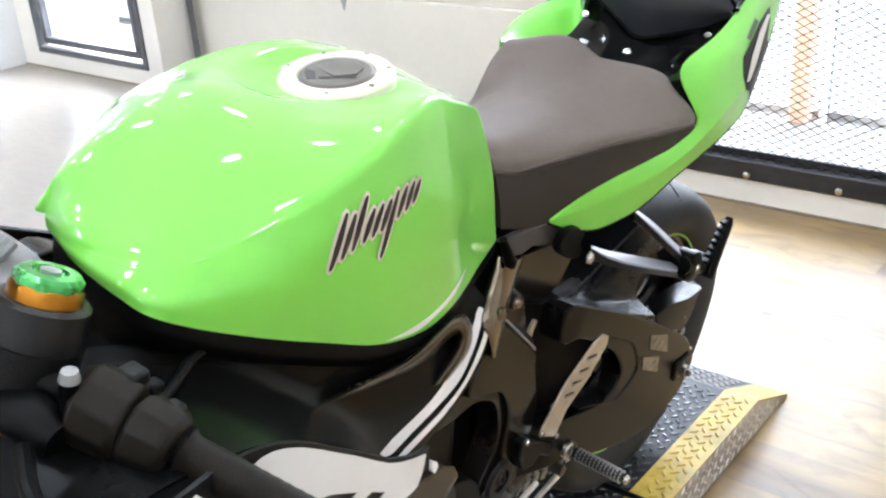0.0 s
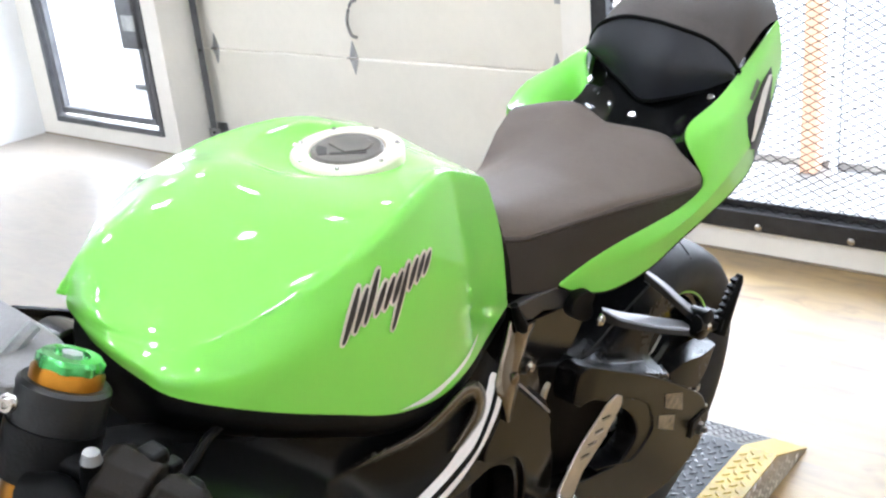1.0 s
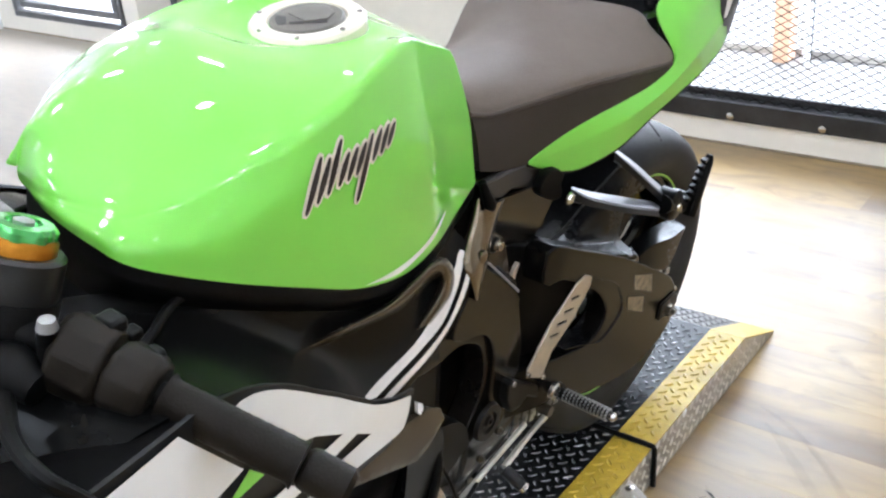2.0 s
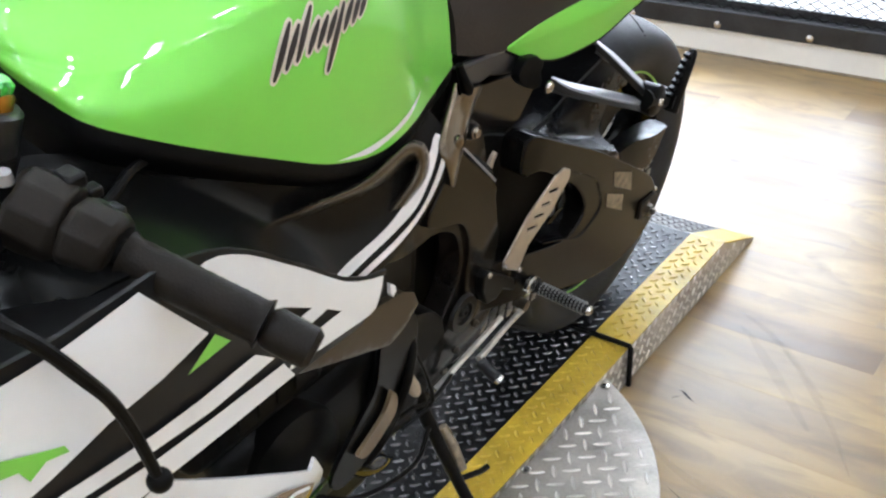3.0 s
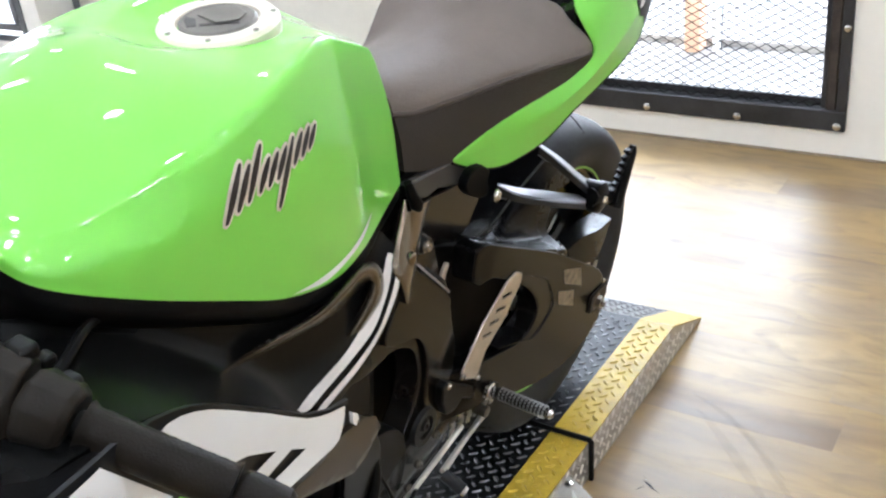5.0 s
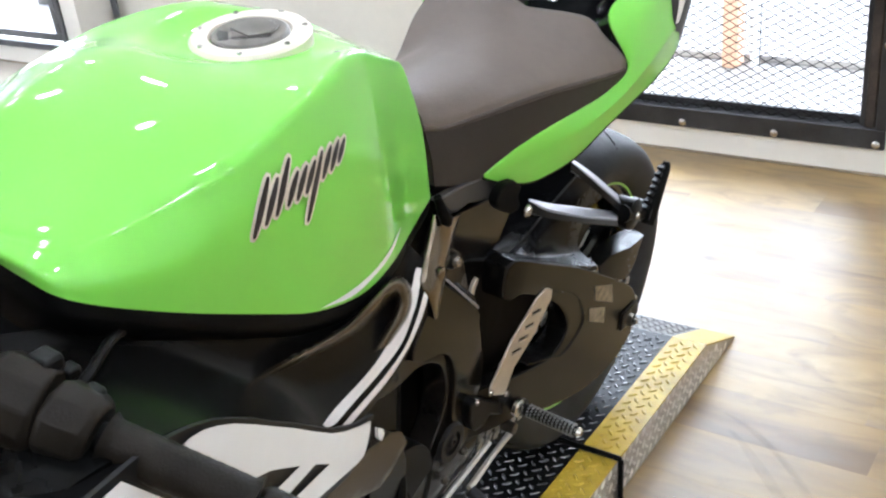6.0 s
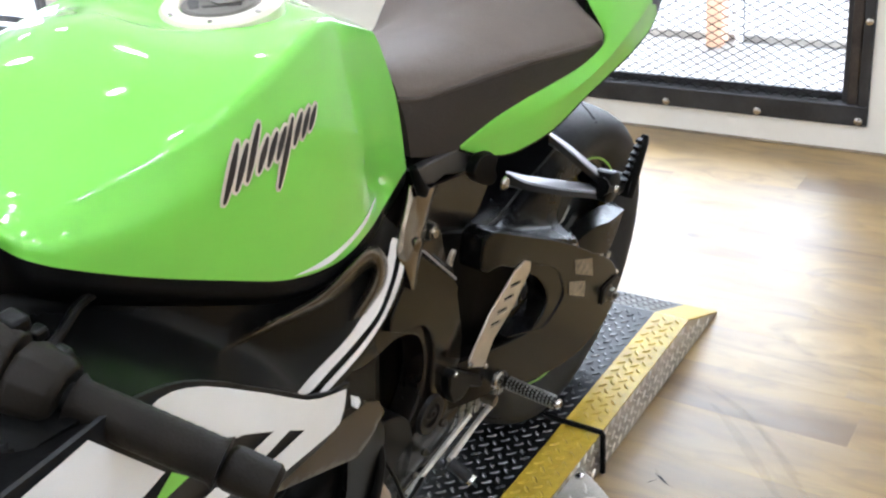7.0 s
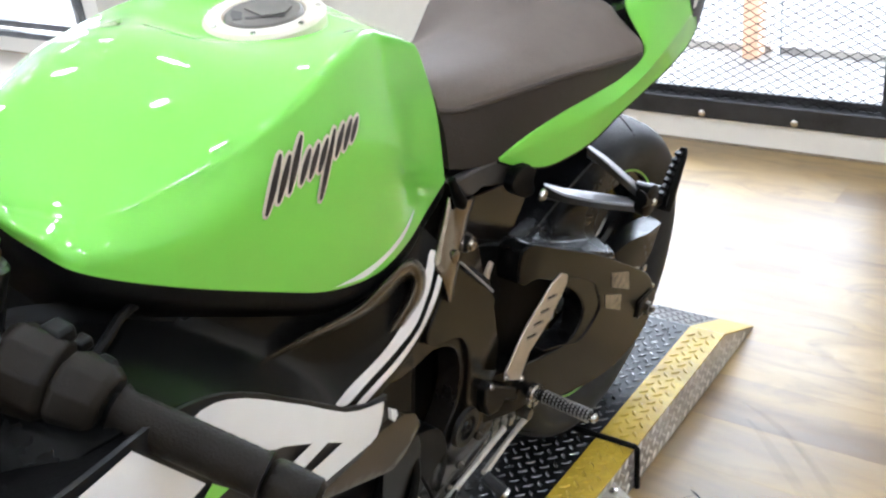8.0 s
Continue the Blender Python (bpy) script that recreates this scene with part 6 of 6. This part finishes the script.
# ---- front end ----
clamp_pose = Matrix(((0, 0, 1, 0), (0, 1, 0, 0), (1, 0, 0, .960), (0, 0, 0, 1)))
clamp = plate([(-1.190, -.09), (-1.135, -.085), (-1.125, 0), (-1.135, .085), (-1.190, .09), (-1.180, 0)], -.010, .0085, smooth=40)
part("top_clamp", clamp, GLARE_CAST, BIKE, "cast top fork clamp, glare put into its pale colour", m=clamp_pose, bevel=.002)


def fork(s):
    f = empty("fork_leg", Matrix.Translation((s * .108, -1.152, .966)) @ Matrix.Rotation(radians(-24), 4, "X"), BIKE)
    f["label"] = "gold fork leg with a green anodised adjuster cap"
    up = pose(0, 0, 0, 0, -90, 0)
    part("clamp_ring", turned([(-.036, .0268), (-.036, .034), (-.006, .034), (-.003, .031), (-.003, .0268)], 36, up, ring=True), CLAMP_SHADED, f, "clamp ring round the fork top, shade put into its dark colour")
    part("collar", turned([(-.012, .0265), (.004, .0265), (.008, .024), (.008, 0)], 32, up), GOLD, f, "gold fork cap ring")
    prof = []
    cap = bmesh.new()
    n = 48
    rings = []
    for h, k in ((.0075, 1.0), (.0135, 1.0), (.0165, .90), (.017, .55), (.0145, .5), (.0145, 0.001)):
        rings.append([cap.verts.new(((.0238 + (.0012 * math.cos(8 * a) if k == 1 else 0)) * k * math.cos(a), (.0238 + (.0012 * math.cos(8 * a) if k == 1 else 0)) * k * math.sin(a), h)) for a in np.linspace(0, math.tau, n, endpoint=False)])
    for a, b in zip(rings, rings[1:]):
        for i in range(n):
            cap.faces.new((a[i], a[(i + 1) % n], b[(i + 1) % n], b[i]))
    part("adjuster_cap", cap, GREEN_ANO, f, "green anodised adjuster cap")
    part("adjuster", turned([(.0145, .008), (.018, .008), (.019, .005), (.019, 0)], 6, up), ALU, f)
    part("tube", turned([(-.50, .027), (-.02, .027), (-.02, 0)], 28, up), GOLD, f, "gold anodised fork tube")
    part("clip_on_clamp", turned([(-.075, .028), (-.075, .036), (-.035, .036), (-.035, .028)], 28, up, ring=True), DARK_METAL, f)
    return f


fork(1), fork(-1)
bolt((.128, -1.208, 0.982), .006, .006, BIKE, STEEL, (.5, -.8, .2))


def handlebar(s):
    h = empty("clip_on_handlebar", None, BIKE)
    h["label"] = "black clip-on handlebar with rubber grip and switchgear"
    q = (lambda x, y, z: (s * x, y, z))
    part("bar", tube([q(.125, -1.183, .922), q(.235, -1.138, .882)], .011, 12), BLACK_SATIN, h)
    d = Vector((.125, .046, -.048)).normalized()
    g0, g1 = Vector((.232, -1.139, .883)), Vector((.325, -1.102, .848))
    path, rad = [], []
    for i in range(25):
        path.append(q(*(g0.lerp(g1, i / 24))))
        rad.append(.0160 + (.0004 if i % 2 else 0) + (.0032 if i in (0, 24) else 0))
    part("grip", tube(path, rad, 18), GRIP, h, "black ribbed rubber grip")
    e = [g1 + d * k for k in (.001, .004, .008, .036, .040)]
    part("bar_end", tube([q(*v) for v in e], [.012, .0150, .0160, .0155, .012], 16), GRIP, h, "black bar-end weight")
    sw = part("switch_housing", tube([q(.160, -1.168, .909), q(.164, -1.166, .908), q(.192, -1.155, .897), q(.196, -1.153, .896)], [.026, .031, .031, .027], 10), SWITCH, h, "grey-black switch housing", bevel=.002)
    part("switch_housing", tube([q(.198, -1.152, .895), q(.202, -1.151, .894), q(.222, -1.143, .887), q(.228, -1.141, .885)], [.026, .029, .027, .022], 10), SWITCH, h, bevel=.002)
    part("button", box(*sorted((s * .172, s * .192)), -1.146, -1.130, .918, .930), DARK_METAL, sw, bevel=.003)
    part("button", box(*sorted((s * .205, s * .220)), -1.134, -1.122, .902, .910), DARK_METAL, sw, bevel=.003)
    part("button", box(*sorted((s * .178, s * .190)), -1.130, -1.118, .903, .912), DARK_METAL, sw, bevel=.002)
    part("perch", tube([q(.128, -1.205, .905), q(.150, -1.200, .906), q(.175, -1.196, .898)], [.016, .019, .014], 12), BLACK_SATIN, h, "lever perch")
    part("perch_bolt", tube([q(.166, -1.182, .895), q(.168, -1.178, .935)], .008, 12), BLACK_SATIN, h)
    part("perch_cap", tube([q(.168, -1.178, .9355), q(.1685, -1.1775, .943)], [.008, .006], 12), ALU, h, "pale metal adjuster cap")
    lv = [q(.175, -1.222, .905), q(.235, -1.252, .926), q(.280, -1.262, .932), q(.292, -1.246, .908), q(.298, -1.229, .876), q(.301, -1.214, .845), q(.303, -1.203, .808), q(.306, -1.192, .755)]
    part("lever", tube(lv, [.0075, .006, .0055, .005, .005, .0045, .0045, .0045], 10, smooth=40), BLACK_SATIN, h, "black clutch lever with a ball end")
    b = bmesh.new()
    bmesh.ops.create_uvsphere(b, u_segments=16, v_segments=10, radius=.0095, matrix=Matrix.Translation(lv[-1]))
    part("lever_ball", b, BLACK_SATIN, h)
    return h


handlebar(1), handlebar(-1)
part("clutch_cable", tube([(.178, -1.125, .880), (.172, -1.100, .886), (.160, -1.072, .890), (.140, -1.035, .876), (.115, -1.00, .850)], .0042, 8, smooth=30), BLACK_SATIN, BIKE, "black clutch cable")
dash = empty("instrument_cluster", Matrix.Translation((-.035, -1.222, 1.03)) @ Matrix.Rotation(radians(28), 4, "X"), BIKE)
dash["label"] = "instrument cluster with a glossy screen in a grey surround"
part("housing", box(-.10, .10, -.055, .055, -.03, 0), BLACK_SATIN, dash, bevel=.012, seg=3)
part("surround", plate([(-.055, -.10), (.055, -.10), (.055, .10), (-.055, .10)], 0, .006, holes=[[(-.042, -.086), (.042, -.086), (.042, .086), (-.042, .086)]]), ALU, dash, m=pose(0, 0, 0, 0, -90, 0), bevel=.002)
part("screen", box(-.085, .085, -.041, .041, .0005, .003), BLACK_GLOSS, dash)

part("bracket", tube([(.05, -1.139, .980), (.05, -1.168, .963)], .006, 10), ALU, BIKE, "pale metal dash bracket")
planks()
